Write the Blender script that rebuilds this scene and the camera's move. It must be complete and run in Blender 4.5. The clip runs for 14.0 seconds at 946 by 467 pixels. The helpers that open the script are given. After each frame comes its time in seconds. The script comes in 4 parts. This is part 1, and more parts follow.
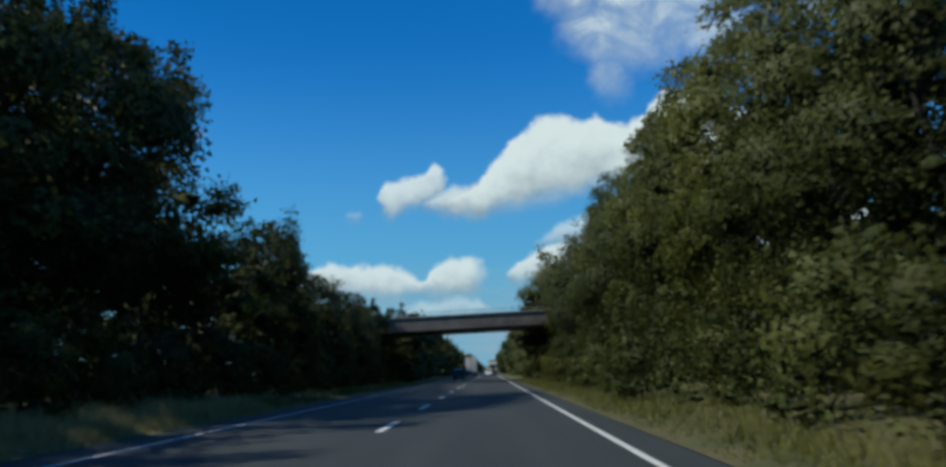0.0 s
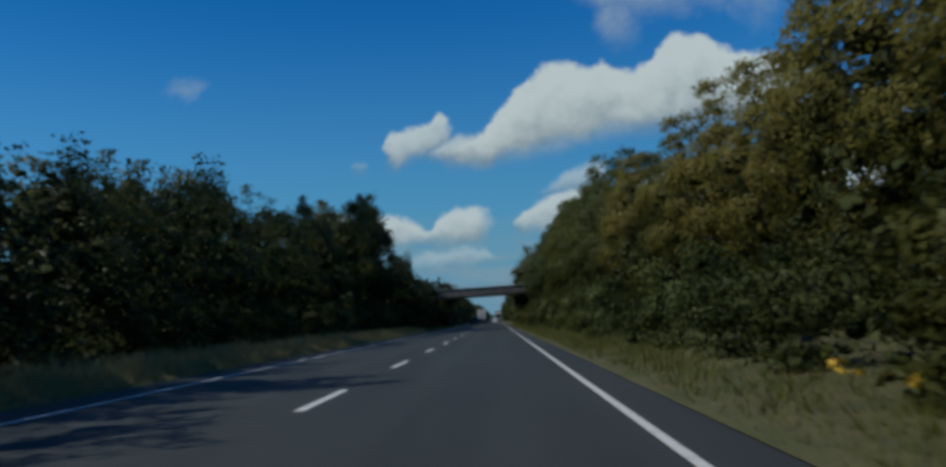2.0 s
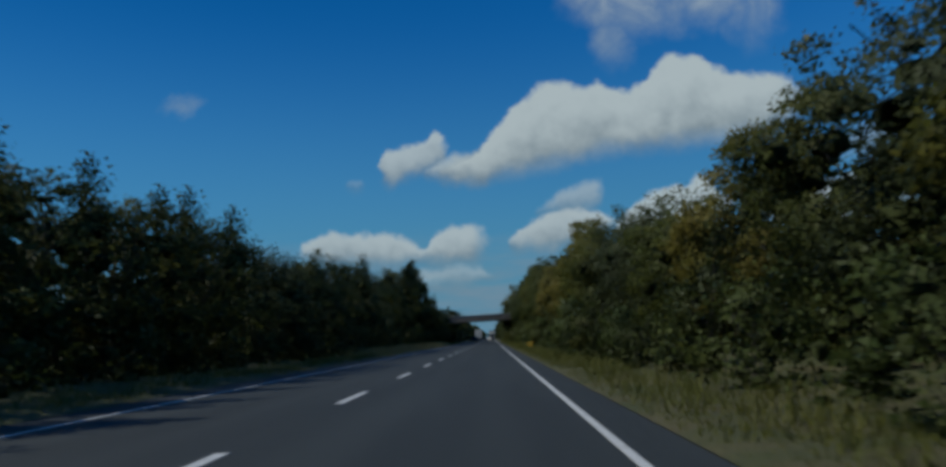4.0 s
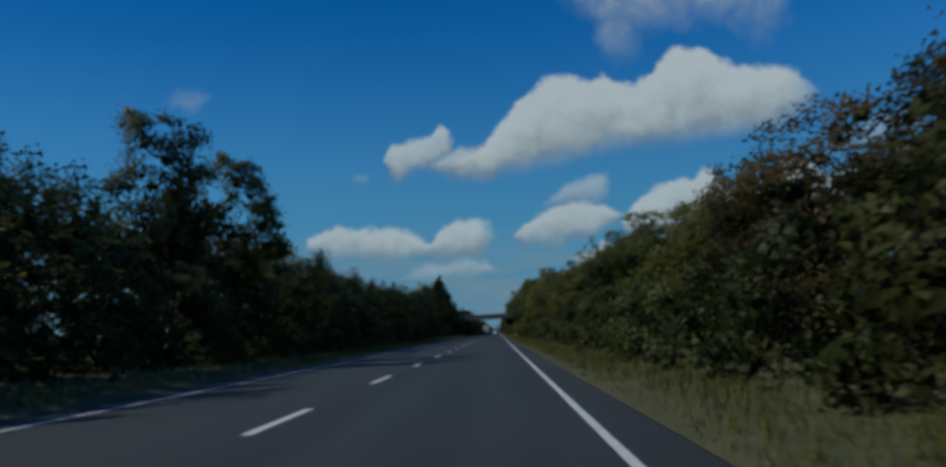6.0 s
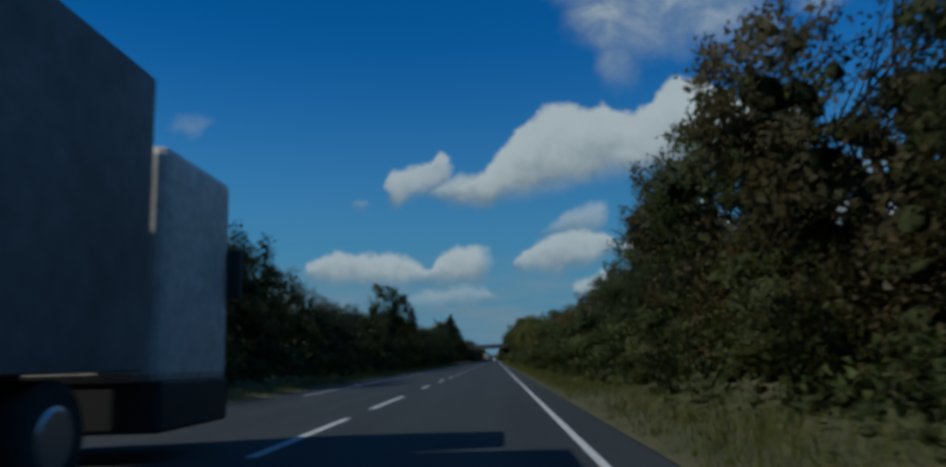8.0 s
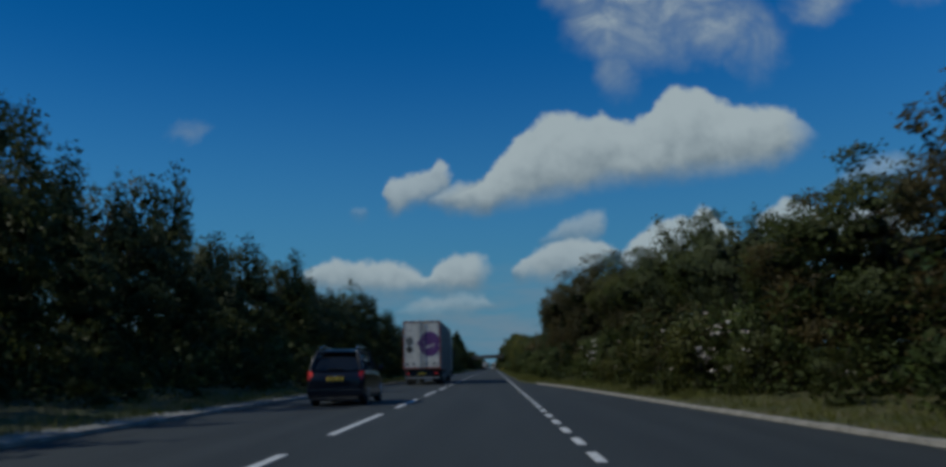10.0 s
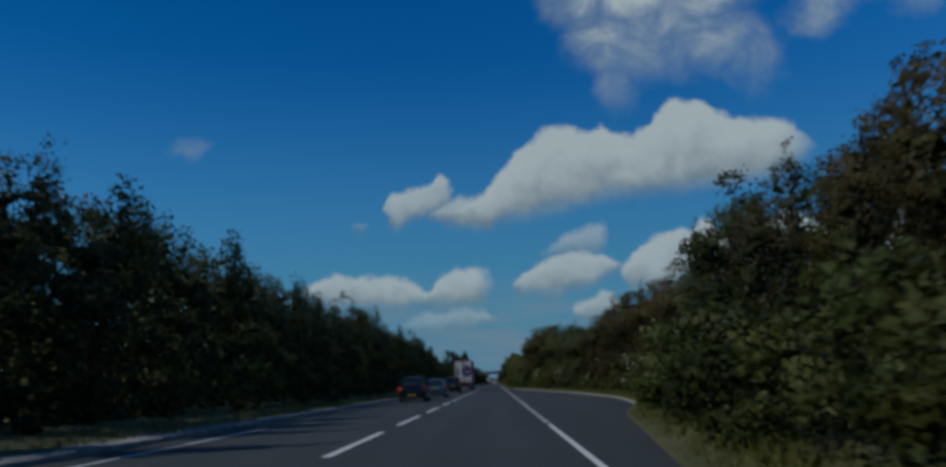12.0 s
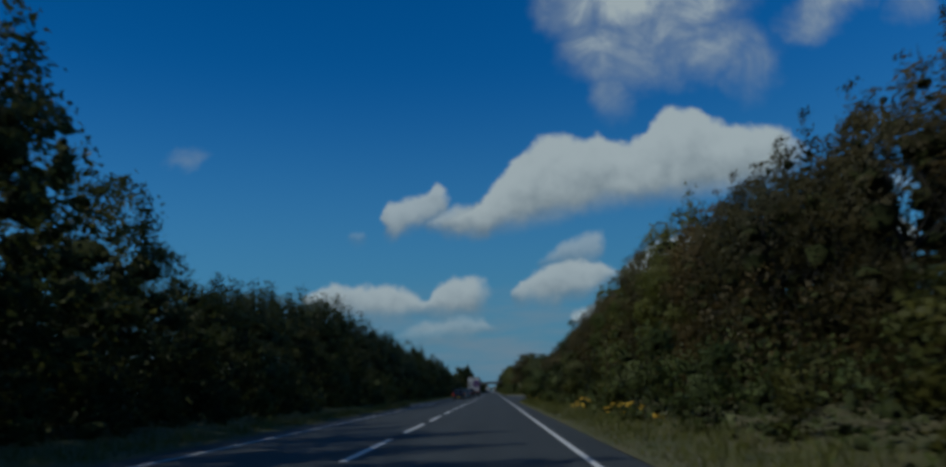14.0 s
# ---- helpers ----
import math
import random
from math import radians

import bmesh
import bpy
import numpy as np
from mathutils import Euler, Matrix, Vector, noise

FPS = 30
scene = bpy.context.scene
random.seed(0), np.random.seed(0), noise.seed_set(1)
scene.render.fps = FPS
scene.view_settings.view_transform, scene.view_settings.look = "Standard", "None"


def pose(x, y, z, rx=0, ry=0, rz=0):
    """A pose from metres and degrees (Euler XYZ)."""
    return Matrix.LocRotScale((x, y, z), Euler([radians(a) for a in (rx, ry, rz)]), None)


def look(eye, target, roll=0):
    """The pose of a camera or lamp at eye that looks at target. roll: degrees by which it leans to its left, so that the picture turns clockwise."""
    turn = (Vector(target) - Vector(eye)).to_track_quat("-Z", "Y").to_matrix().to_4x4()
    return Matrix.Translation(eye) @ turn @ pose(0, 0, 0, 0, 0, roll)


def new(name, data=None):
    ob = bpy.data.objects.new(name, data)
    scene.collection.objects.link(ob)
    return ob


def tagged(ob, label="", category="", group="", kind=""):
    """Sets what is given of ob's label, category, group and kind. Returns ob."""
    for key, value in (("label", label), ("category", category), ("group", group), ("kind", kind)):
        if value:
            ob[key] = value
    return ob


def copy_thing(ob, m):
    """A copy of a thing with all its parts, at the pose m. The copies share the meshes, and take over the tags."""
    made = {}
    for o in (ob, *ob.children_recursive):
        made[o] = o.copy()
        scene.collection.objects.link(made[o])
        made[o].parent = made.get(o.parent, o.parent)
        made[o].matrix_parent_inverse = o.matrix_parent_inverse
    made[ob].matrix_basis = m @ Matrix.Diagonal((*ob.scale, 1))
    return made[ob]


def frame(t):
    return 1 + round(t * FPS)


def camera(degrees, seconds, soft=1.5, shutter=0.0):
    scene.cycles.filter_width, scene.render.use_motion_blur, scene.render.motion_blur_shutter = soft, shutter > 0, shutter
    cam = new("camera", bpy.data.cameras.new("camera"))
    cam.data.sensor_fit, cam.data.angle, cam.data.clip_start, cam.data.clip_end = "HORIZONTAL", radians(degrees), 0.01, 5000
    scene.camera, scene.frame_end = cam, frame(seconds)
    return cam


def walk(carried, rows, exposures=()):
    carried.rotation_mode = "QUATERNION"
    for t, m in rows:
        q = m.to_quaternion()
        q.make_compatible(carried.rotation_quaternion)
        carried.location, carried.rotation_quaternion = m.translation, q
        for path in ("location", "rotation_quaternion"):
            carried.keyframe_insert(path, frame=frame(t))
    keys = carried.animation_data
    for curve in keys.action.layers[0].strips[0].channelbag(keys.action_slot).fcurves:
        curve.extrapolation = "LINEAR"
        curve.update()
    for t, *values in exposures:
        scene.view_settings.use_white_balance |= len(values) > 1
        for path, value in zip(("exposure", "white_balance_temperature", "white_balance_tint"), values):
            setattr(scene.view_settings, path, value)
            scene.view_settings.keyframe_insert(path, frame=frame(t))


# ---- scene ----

# ---- camera: a car drives away along -y, the lens looks back along the road (+y) ----
cam = camera(63.3, 14.0, soft=3.5, shutter=0.12)
EYE = 1.08
# seconds, across, distance driven, yaw, pitch, roll
PATH = [
    (0, 2.15, 0, 1.24, 10.20, 1.70), (0.5, 2.20, 14.5, 0.35, 10.61, 1.40), (1, 2.40, 29, 0.84, 10.83, 1.30),
    (1.5, 2.50, 43.5, 1.03, 8.44, 1.90), (2, 2.60, 58, 1.79, 6.44, 2.30), (2.5, 2.65, 72.5, 1.52, 7.48, 1.80),
    (3, 2.72, 87, 1.21, 7.38, 1.80), (3.5, 2.75, 101.5, 1.25, 7.83, 1.90), (6, 2.95, 174, 1.83, 7.37, 2.10),
    (6.5, 2.90, 188.5, 1.33, 10.38, 1.85), (7, 2.95, 203, 1.73, 9.39, 1.80), (9.5, 2.90, 275.5, 1.42, 9.32, 1.20),
    (10, 2.80, 290, 1.51, 9.93, 1.20), (10.5, 2.72, 304.5, 1.46, 10.88, 1.00), (11, 2.75, 320, 1.50, 11.07, 1.60),
    (11.5, 2.65, 336, 1.46, 11.55, 1.75), (12, 2.70, 352, 1.68, 11.00, 1.75), (12.5, 2.65, 368, 1.36, 12.93, 1.80),
    (13, 2.55, 384, 1.36, 13.12, 2.60), (13.5, 2.50, 400, 1.32, 12.86, 2.40), (14, 2.60, 416, 1.55, 11.65, 2.10),
]
walk(cam, [(t, pose(x, -s, EYE, 90 + p, r, w)) for t, x, s, w, p, r in PATH],
     exposures=[(0, 0.05, 6450, 3), (1.5, -0.34, 6400, 4), (3.5, -0.66, 6250, 5), (6, -0.78, 6100, 4.5), (6.5, -0.78, 6100, 4.5), (7, -0.9, 6100, 4.5), (9.5, -0.64, 6100, 4.5),
                (10, -0.9, 6100, 4.5), (11, -0.93, 6100, 4.5), (14, -0.94, 6100, 4.5)])

# ---- sun and sky ----
SUN_EL, SUN_ROT = radians(42), radians(106)
sun_dir = Vector((-math.cos(SUN_EL) * math.sin(SUN_ROT), math.cos(SUN_EL) * math.cos(SUN_ROT), math.sin(SUN_EL)))
lamp = bpy.data.lights.new("sun", "SUN")
lamp.energy, lamp.angle, lamp.color = 5.0, radians(0.6), (1.0, 0.95, 0.86)
new("sun", lamp).matrix_world = look(sun_dir * 500, (0, 0, 0))

world = bpy.data.worlds.new("sky")
scene.world = world
world.use_nodes = True


class Nodes:
    """Short hand for building node trees."""

    def __init__(self, tree):
        self.t = tree
        tree.nodes.clear()

    def n(self, kind, **props):
        node = self.t.nodes.new(kind)
        for k, v in props.items():
            if k == "op":
                node.operation = v
            elif k == "blend":
                node.blend_type = v
            elif k == "dtype":
                node.data_type = v
        return node

    def put(self, socket, value):
        if isinstance(value, bpy.types.NodeSocket):
            self.t.links.new(value, socket)
        else:
            socket.default_value = value

    def math(self, op, a, b=0.0, c=0.0, clamp=False):
        node = self.n("ShaderNodeMath", op=op)
        node.use_clamp = clamp
        for i, v in enumerate((a, b, c)):
            self.put(node.inputs[i], v)
        return node.outputs[0]

    def noise(self, vector, scale, detail=4.0, rough=0.55, distort=0.0):
        node = self.n("ShaderNodeTexNoise")
        if vector is not None:
            self.put(node.inputs["Vector"], vector)
        for k, v in (("Scale", scale), ("Detail", detail), ("Roughness", rough), ("Distortion", distort)):
            self.put(node.inputs[k], v)
        return node.outputs[0]

    def mix(self, fac, a, b, blend="MIX"):
        node = self.n("ShaderNodeMix", dtype="RGBA", blend=blend)
        self.put(node.inputs[0], fac)
        self.put(node.inputs[6], a)
        self.put(node.inputs[7], b)
        return node.outputs[2]

    def ramp(self, fac, stops):
        node = self.n("ShaderNodeValToRGB")
        el = node.color_ramp.elements
        while len(el) < len(stops):
            el.new(0.5)
        for e, (p, c) in zip(el, stops):
            e.position, e.color = p, (*c, 1) if len(c) == 3 else c
        self.put(node.inputs[0], fac)
        return node.outputs[0]

    def smooth(self, value, lo, hi):
        node = self.n("ShaderNodeMapRange")
        node.interpolation_type = "SMOOTHSTEP"
        for i, v in enumerate((value, lo, hi, 0.0, 1.0)):
            self.put(node.inputs[i], v)
        return node.outputs[0]


def build_sky():
    k = Nodes(world.node_tree)
    coord = k.n("ShaderNodeTexCoord").outputs["Generated"]
    sep = k.n("ShaderNodeSeparateXYZ")
    k.put(sep.inputs[0], coord)
    x, y, z = sep.outputs
    ahead = k.math("MAXIMUM", y, 0.05)
    u, v = k.math("DIVIDE", x, ahead), k.math("DIVIDE", z, ahead)

    def plane(a, b):
        comb = k.n("ShaderNodeCombineXYZ")
        k.put(comb.inputs[0], a), k.put(comb.inputs[1], b)
        return comb.outputs[0]

    def bent(a, scale, detail, amount):
        """The plane of the sky pushed about by noise, for ragged outlines."""
        tex = k.n("ShaderNodeTexNoise")
        k.put(tex.inputs["Vector"], plane(a[0], a[1]))
        k.put(tex.inputs["Scale"], scale), k.put(tex.inputs["Detail"], detail), k.put(tex.inputs["Roughness"], 0.6)
        parts = k.n("ShaderNodeSeparateColor")
        k.put(parts.inputs[0], tex.outputs["Color"])
        return [k.math("ADD", a[i], k.math("MULTIPLY", k.math("SUBTRACT", parts.outputs[i], 0.5), amount)) for i in (0, 1)]

    flat = plane(u, v)
    cu, cv = bent((u, v), 34.0, 5.0, 0.026)
    billow = k.noise(flat, 21.0, 4, 0.55)
    lean = k.noise(plane(k.math("SUBTRACT", u, 0.010), k.math("ADD", v, 0.014)), 21.0, 4, 0.55)
    relief = k.math("SUBTRACT", billow, lean)

    def curve(points, fac, low, high):
        return k.math("MULTIPLY_ADD", k.ramp(fac, [((a - low) / (high - low), (b / 0.6,) * 3) for a, b in points]), 0.6, 0.0)

    cover, lit = None, None
    for full, soft_top, soft_base, crest, base in BANKS:
        low, high = crest[0][0], crest[-1][0]
        fac = k.math("DIVIDE", k.math("SUBTRACT", cu, low), high - low)
        top, foot = curve(crest, fac, low, high), curve(base, fac, low, high)
        rise, sink = k.math("SUBTRACT", top, cv), k.math("SUBTRACT", cv, foot)
        m = k.math("MULTIPLY", k.smooth(rise, -0.004, soft_top), k.smooth(sink, -0.016, soft_base))
        m = k.math("MULTIPLY", m, k.math("MULTIPLY", k.smooth(cu, low, low + 0.008), k.smooth(cu, high, high - 0.008 - 0.09 * (high - low))))
        m = k.math("MULTIPLY", m, full)
        depth = k.math("DIVIDE", sink, k.math("MAXIMUM", k.math("SUBTRACT", top, foot), 0.01))
        glow = k.smooth(k.math("ADD", k.math("MULTIPLY", relief, 0.9), depth), -0.35, 0.85)
        cover = m if cover is None else k.math("SUBTRACT", k.math("ADD", cover, m), k.math("MULTIPLY", cover, m))
        lit = k.math("MULTIPLY", m, glow) if lit is None else k.math("MAXIMUM", lit, k.math("MULTIPLY", m, glow))
    shade = k.math("DIVIDE", lit, k.math("MAXIMUM", cover, 0.02))
    # wispy veil high on one side
    wu, wv = bent((u, v), 7.0, 7.0, 0.15)
    veil = None
    for a, b, ru, rv, full in VEIL:
        du, dv = k.math("DIVIDE", k.math("SUBTRACT", wu, a), ru), k.math("DIVIDE", k.math("SUBTRACT", wv, b), rv)
        f = k.math("SUBTRACT", 1.0, k.math("SQRT", k.math("ADD", k.math("MULTIPLY", du, du), k.math("MULTIPLY", dv, dv))))
        f = k.math("MULTIPLY", k.smooth(f, -0.6, 0.8), full)
        veil = f if veil is None else k.math("MAXIMUM", veil, f)
    tatter = k.smooth(k.noise(flat, 12.0, 7, 0.65, 0.8), 0.34, 0.66)
    veil = k.math("MULTIPLY", k.math("MULTIPLY", veil, k.math("MULTIPLY_ADD", tatter, 0.62, 0.5)), 1.0, clamp=True)
    # low streaks towards the horizon
    stretch = plane(k.math("MULTIPLY", u, 5.0), k.math("MULTIPLY", v, 30.0))
    streak = k.math("MULTIPLY", k.smooth(k.noise(stretch, 1.0, 5, 0.6), 0.36, 0.64), k.smooth(v, 0.16, 0.05))
    front = k.smooth(y, 0.15, 0.35)
    streak = k.math("MULTIPLY", k.math("MULTIPLY", streak, 0.85), front)
    cover, veil = k.math("MULTIPLY", cover, front), k.math("MULTIPLY", veil, front)
    sky = k.n("ShaderNodeTexSky")
    sky.sky_type, sky.sun_disc = "NISHITA", False
    sky.sun_elevation, sky.sun_rotation = SUN_EL, SUN_ROT
    sky.air_density, sky.dust_density, sky.ozone_density = 1.0, 0.4, 2.2
    deep = k.n("ShaderNodeHueSaturation")
    k.put(deep.inputs["Saturation"], 1.45), k.put(deep.inputs["Value"], 1.1), k.put(deep.inputs["Color"], sky.outputs[0])
    blue = k.mix(1.0, deep.outputs[0], (0.62, 1.03, 1.27, 1), "MULTIPLY")
    haze = k.math("MULTIPLY", k.smooth(z, 0.42, -0.04), 0.95)
    blue = k.mix(haze, blue, HAZE)
    blue = k.mix(k.math("MULTIPLY", k.smooth(z, 0.11, -0.01), 0.7), blue, (2.1, 3.9, 5.4, 1))
    blue = k.mix(streak, blue, CLOUD_LOW)
    colour = k.mix(veil, blue, k.mix(k.smooth(veil, 0.3, 0.9), k.mix(0.4, CLOUD_LIT, CLOUD_DARK), CLOUD_LIT))
    colour = k.mix(cover, colour, k.mix(shade, CLOUD_DARK, CLOUD_LIT))
    bg = k.n("ShaderNodeBackground")
    k.put(bg.inputs[0], colour), k.put(bg.inputs[1], 0.1)
    out = k.n("ShaderNodeOutputWorld")
    k.put(out.inputs[0], bg.outputs[0])


# banks of cloud as seen from the road: cover, softness above and below, then crest and base as (across, up)
TALL_CUMULUS = (1, 0.008, 0.026, [(-0.066, 0.214), (-0.06, 0.225), (-0.01, 0.25), (0.037, 0.301), (0.074, 0.333), (0.093, 0.338), (0.133, 0.333), (0.153, 0.339), (0.194, 0.324), (0.213, 0.333), (0.24, 0.363), (0.255, 0.371), (0.288, 0.37), (0.311, 0.351), (0.412, 0.334), (0.451, 0.292)],
    [(-0.066, 0.214), (-0.004, 0.205), (0.158, 0.236), (0.376, 0.256), (0.451, 0.292)])
TRAILING_END = (0.8, 0.01, 0.012, [(-0.085, 0.222), (-0.065, 0.236), (0, 0.254), (0.035, 0.24)],
    [(-0.085, 0.222), (-0.05, 0.208), (0, 0.206), (0.035, 0.24)])
SIDE_CLOUD = (0.9, 0.007, 0.014, [(-0.144, 0.222), (-0.139, 0.243), (-0.13, 0.253), (-0.077, 0.265), (-0.067, 0.278), (-0.053, 0.263), (-0.044, 0.246)],
    [(-0.144, 0.222), (-0.128, 0.209), (-0.055, 0.235), (-0.044, 0.246)])
WISP = (0.3, 0.01, 0.01, [(-0.187, 0.208), (-0.181, 0.214), (-0.166, 0.214), (-0.157, 0.207)],
    [(-0.187, 0.208), (-0.173, 0.201), (-0.157, 0.207)])
LOW_BANK = (0.92, 0.007, 0.014, [(-0.25, 0.118), (-0.242, 0.131), (-0.229, 0.14), (-0.209, 0.146), (-0.185, 0.14), (-0.125, 0.141), (-0.084, 0.12), (-0.074, 0.134), (-0.049, 0.151), (-0.006, 0.146), (0.003, 0.137), (0.007, 0.122)],
    [(-0.25, 0.118), (-0.213, 0.107), (-0.035, 0.102), (-0.007, 0.107), (0.007, 0.122)])
THIN_BANK = (0.5, 0.01, 0.016, [(-0.13, 0.071), (-0.112, 0.083), (-0.051, 0.1), (-0.011, 0.097), (-0.003, 0.087), (0.015, 0.08)],
    [(-0.13, 0.071), (-0.04, 0.07), (0.015, 0.08)])
MIDDLE_BANK = (0.92, 0.007, 0.016, [(0.023, 0.119), (0.033, 0.133), (0.06, 0.154), (0.098, 0.167), (0.122, 0.167), (0.184, 0.149)],
    [(0.023, 0.119), (0.088, 0.114), (0.124, 0.121), (0.184, 0.149)])
RAGGED_TOP = (0.62, 0.01, 0.014, [(0.062, 0.166), (0.1, 0.189), (0.154, 0.205), (0.158, 0.192), (0.159, 0.178)],
    [(0.062, 0.166), (0.122, 0.161), (0.146, 0.167), (0.159, 0.178)])
SIDE_BANK = (0.95, 0.007, 0.018, [(0.166, 0.134), (0.177, 0.153), (0.19, 0.166), (0.245, 0.194), (0.259, 0.192), (0.281, 0.203), (0.289, 0.201), (0.31, 0.177), (0.336, 0.164)],
    [(0.166, 0.134), (0.182, 0.113), (0.221, 0.114), (0.27, 0.13), (0.336, 0.164)])
SMALL_LOW = (0.8, 0.007, 0.012, [(0.099, 0.083), (0.11, 0.096), (0.143, 0.112), (0.169, 0.094), (0.196, 0.085)],
    [(0.099, 0.083), (0.133, 0.078), (0.196, 0.085)])
BEHIND_TREES = (0.9, 0.007, 0.02, [(0.34, 0.15), (0.352, 0.182), (0.364, 0.2), (0.388, 0.212), (0.413, 0.206), (0.435, 0.19), (0.54, 0.208), (0.58, 0.17)],
    [(0.34, 0.15), (0.4, 0.13), (0.5, 0.13), (0.58, 0.17)])
BEHIND_VEIL = (0.45, 0.02, 0.03, [(0.43, 0.22), (0.496, 0.266), (0.545, 0.276), (0.6, 0.25)],
    [(0.43, 0.22), (0.5, 0.215), (0.6, 0.25)])
BANKS = [TALL_CUMULUS, TRAILING_END, SIDE_CLOUD, WISP, LOW_BANK, THIN_BANK, MIDDLE_BANK, RAGGED_TOP, SIDE_BANK, SMALL_LOW, BEHIND_TREES, BEHIND_VEIL]
# thin high cloud: place, reach, strength
VEIL = [(0.225, 0.585, 0.115, 0.085, 1.5), (0.13, 0.54, 0.05, 0.06, 1.1), (0.17, 0.475, 0.06, 0.04, 0.75), (0.27, 0.465, 0.10, 0.05, 0.66), (0.180, 0.415, 0.026, 0.042, 0.42),
        (0.365, 0.435, 0.035, 0.055, 0.55), (0.47, 0.495, 0.045, 0.03, 0.66), (0.515, 0.525, 0.03, 0.035, 0.75), (0.60, 0.51, 0.03, 0.03, 0.45), (-0.408, 0.343, 0.026, 0.012, 0.34)]
CLOUD_LIT, CLOUD_DARK, CLOUD_LOW = (6.5, 7.3, 7.6, 1), (2.6, 3.35, 3.95, 1), (2.8, 4.0, 5.1, 1)
HAZE = (1.05, 3.3, 5.3, 1)
build_sky()


# ---- materials ----
def material(name, build, rough=0.8, metal=0.0, bump=None, spec=0.5):
    m = bpy.data.materials.new(name)
    m.use_nodes = True
    k = Nodes(m.node_tree)
    b = k.n("ShaderNodeBsdfPrincipled")
    k.put(b.inputs["Roughness"], rough), k.put(b.inputs["Metallic"], metal), k.put(b.inputs["Specular IOR Level"], spec)
    pos = k.n("ShaderNodeTexCoord").outputs["Object"]
    k.put(b.inputs["Base Color"], build(k, pos) if callable(build) else (*build, 1))
    if bump:
        scale, strength, dist = bump
        node = k.n("ShaderNodeBump")
        k.put(node.inputs["Strength"], strength), k.put(node.inputs["Distance"], dist)
        k.put(node.inputs["Height"], k.noise(pos, scale, 5, 0.65))
        k.put(b.inputs["Normal"], node.outputs[0])
    out = k.n("ShaderNodeOutputMaterial")
    k.put(out.inputs[0], b.outputs[0])
    return m


def leaf_material(name, tones, through_=0.40, rough=0.5):
    """Leaves: tone varies from plant to plant and from leaf to leaf; some light passes through."""
    m = bpy.data.materials.new(name)
    m.use_nodes = True
    k = Nodes(m.node_tree)
    plant = k.n("ShaderNodeObjectInfo").outputs["Random"]
    leaf = k.n("ShaderNodeNewGeometry").outputs["Random Per Island"]
    pos = k.n("ShaderNodeTexCoord").outputs["Object"]
    patch = k.noise(pos, 0.55, 3)
    mixv = k.math("ADD", k.math("MULTIPLY", plant, 0.5), k.math("ADD", k.math("MULTIPLY", leaf, 0.22), k.math("MULTIPLY", k.math("SUBTRACT", patch, 0.5), 0.9)), clamp=True)
    col = k.ramp(mixv, [(i / (len(tones) - 1), c) for i, c in enumerate(tones)])
    fine = k.noise(pos, 15.0, 4, 0.7)
    col = k.mix(0.6, col, k.ramp(fine, [(0.32, (0.42, 0.42, 0.42)), (0.62, (1.12, 1.12, 1.12))]), "MULTIPLY")
    relief = k.n("ShaderNodeBump")
    k.put(relief.inputs["Strength"], 0.3), k.put(relief.inputs["Distance"], 0.15), k.put(relief.inputs["Height"], fine)
    b = k.n("ShaderNodeBsdfPrincipled")
    k.put(b.inputs["Normal"], relief.outputs[0])
    k.put(b.inputs["Base Color"], col), k.put(b.inputs["Roughness"], rough), k.put(b.inputs["Specular IOR Level"], 0.22)
    tr = k.n("ShaderNodeBsdfTranslucent")
    k.put(tr.inputs[0], col)
    mixs = k.n("ShaderNodeMixShader")
    k.put(mixs.inputs[0], through_), k.put(mixs.inputs[1], b.outputs[0]), k.put(mixs.inputs[2], tr.outputs[0])
    out = k.n("ShaderNodeOutputMaterial")
    k.put(out.inputs[0], mixs.outputs[0])
    return m


def two_tone(a, b, scale, lo=0.35, hi=0.65, fine=None):
    def build(k, pos):
        col = k.mix(k.smooth(k.noise(pos, scale, 5, 0.6), lo, hi), (*a, 1), (*b, 1))
        if fine:
            f = k.noise(pos, fine, 3, 0.7)
            col = k.mix(0.55, col, k.ramp(f, [(0.25, (0.2, 0.2, 0.2)), (0.75, (1.0, 1.0, 1.0))]), "MULTIPLY")
        return col
    return build


def asphalt_colour(k, pos):
    """Worn asphalt: stones, long patches, two paler wheel tracks in each lane."""
    sep = k.n("ShaderNodeSeparateXYZ")
    k.put(sep.inputs[0], pos)
    x, y, _ = sep.outputs
    long = k.n("ShaderNodeCombineXYZ")
    k.put(long.inputs[0], k.math("MULTIPLY", x, 0.8)), k.put(long.inputs[1], k.math("MULTIPLY", y, 0.06))
    patch = k.smooth(k.noise(long.outputs[0], 1.2, 4, 0.6), 0.35, 0.7)
    grit = k.noise(pos, 60, 3, 0.7)
    lane = k.math("ABSOLUTE", k.math("SUBTRACT", k.math("ABSOLUTE", x), 2.0))
    track = k.smooth(k.math("ABSOLUTE", k.math("SUBTRACT", lane, 0.8)), 0.5, 0.05)
    col = k.mix(patch, (0.0155, 0.0203, 0.0203, 1), (0.0245, 0.0303, 0.0298, 1))
    col = k.mix(k.math("MULTIPLY", track, 0.4), col, (0.030, 0.036, 0.0355, 1))
    return k.mix(0.6, col, k.ramp(grit, [(0.3, (0.45, 0.45, 0.45)), (0.7, (1.0, 1.0, 1.0))]), "MULTIPLY")


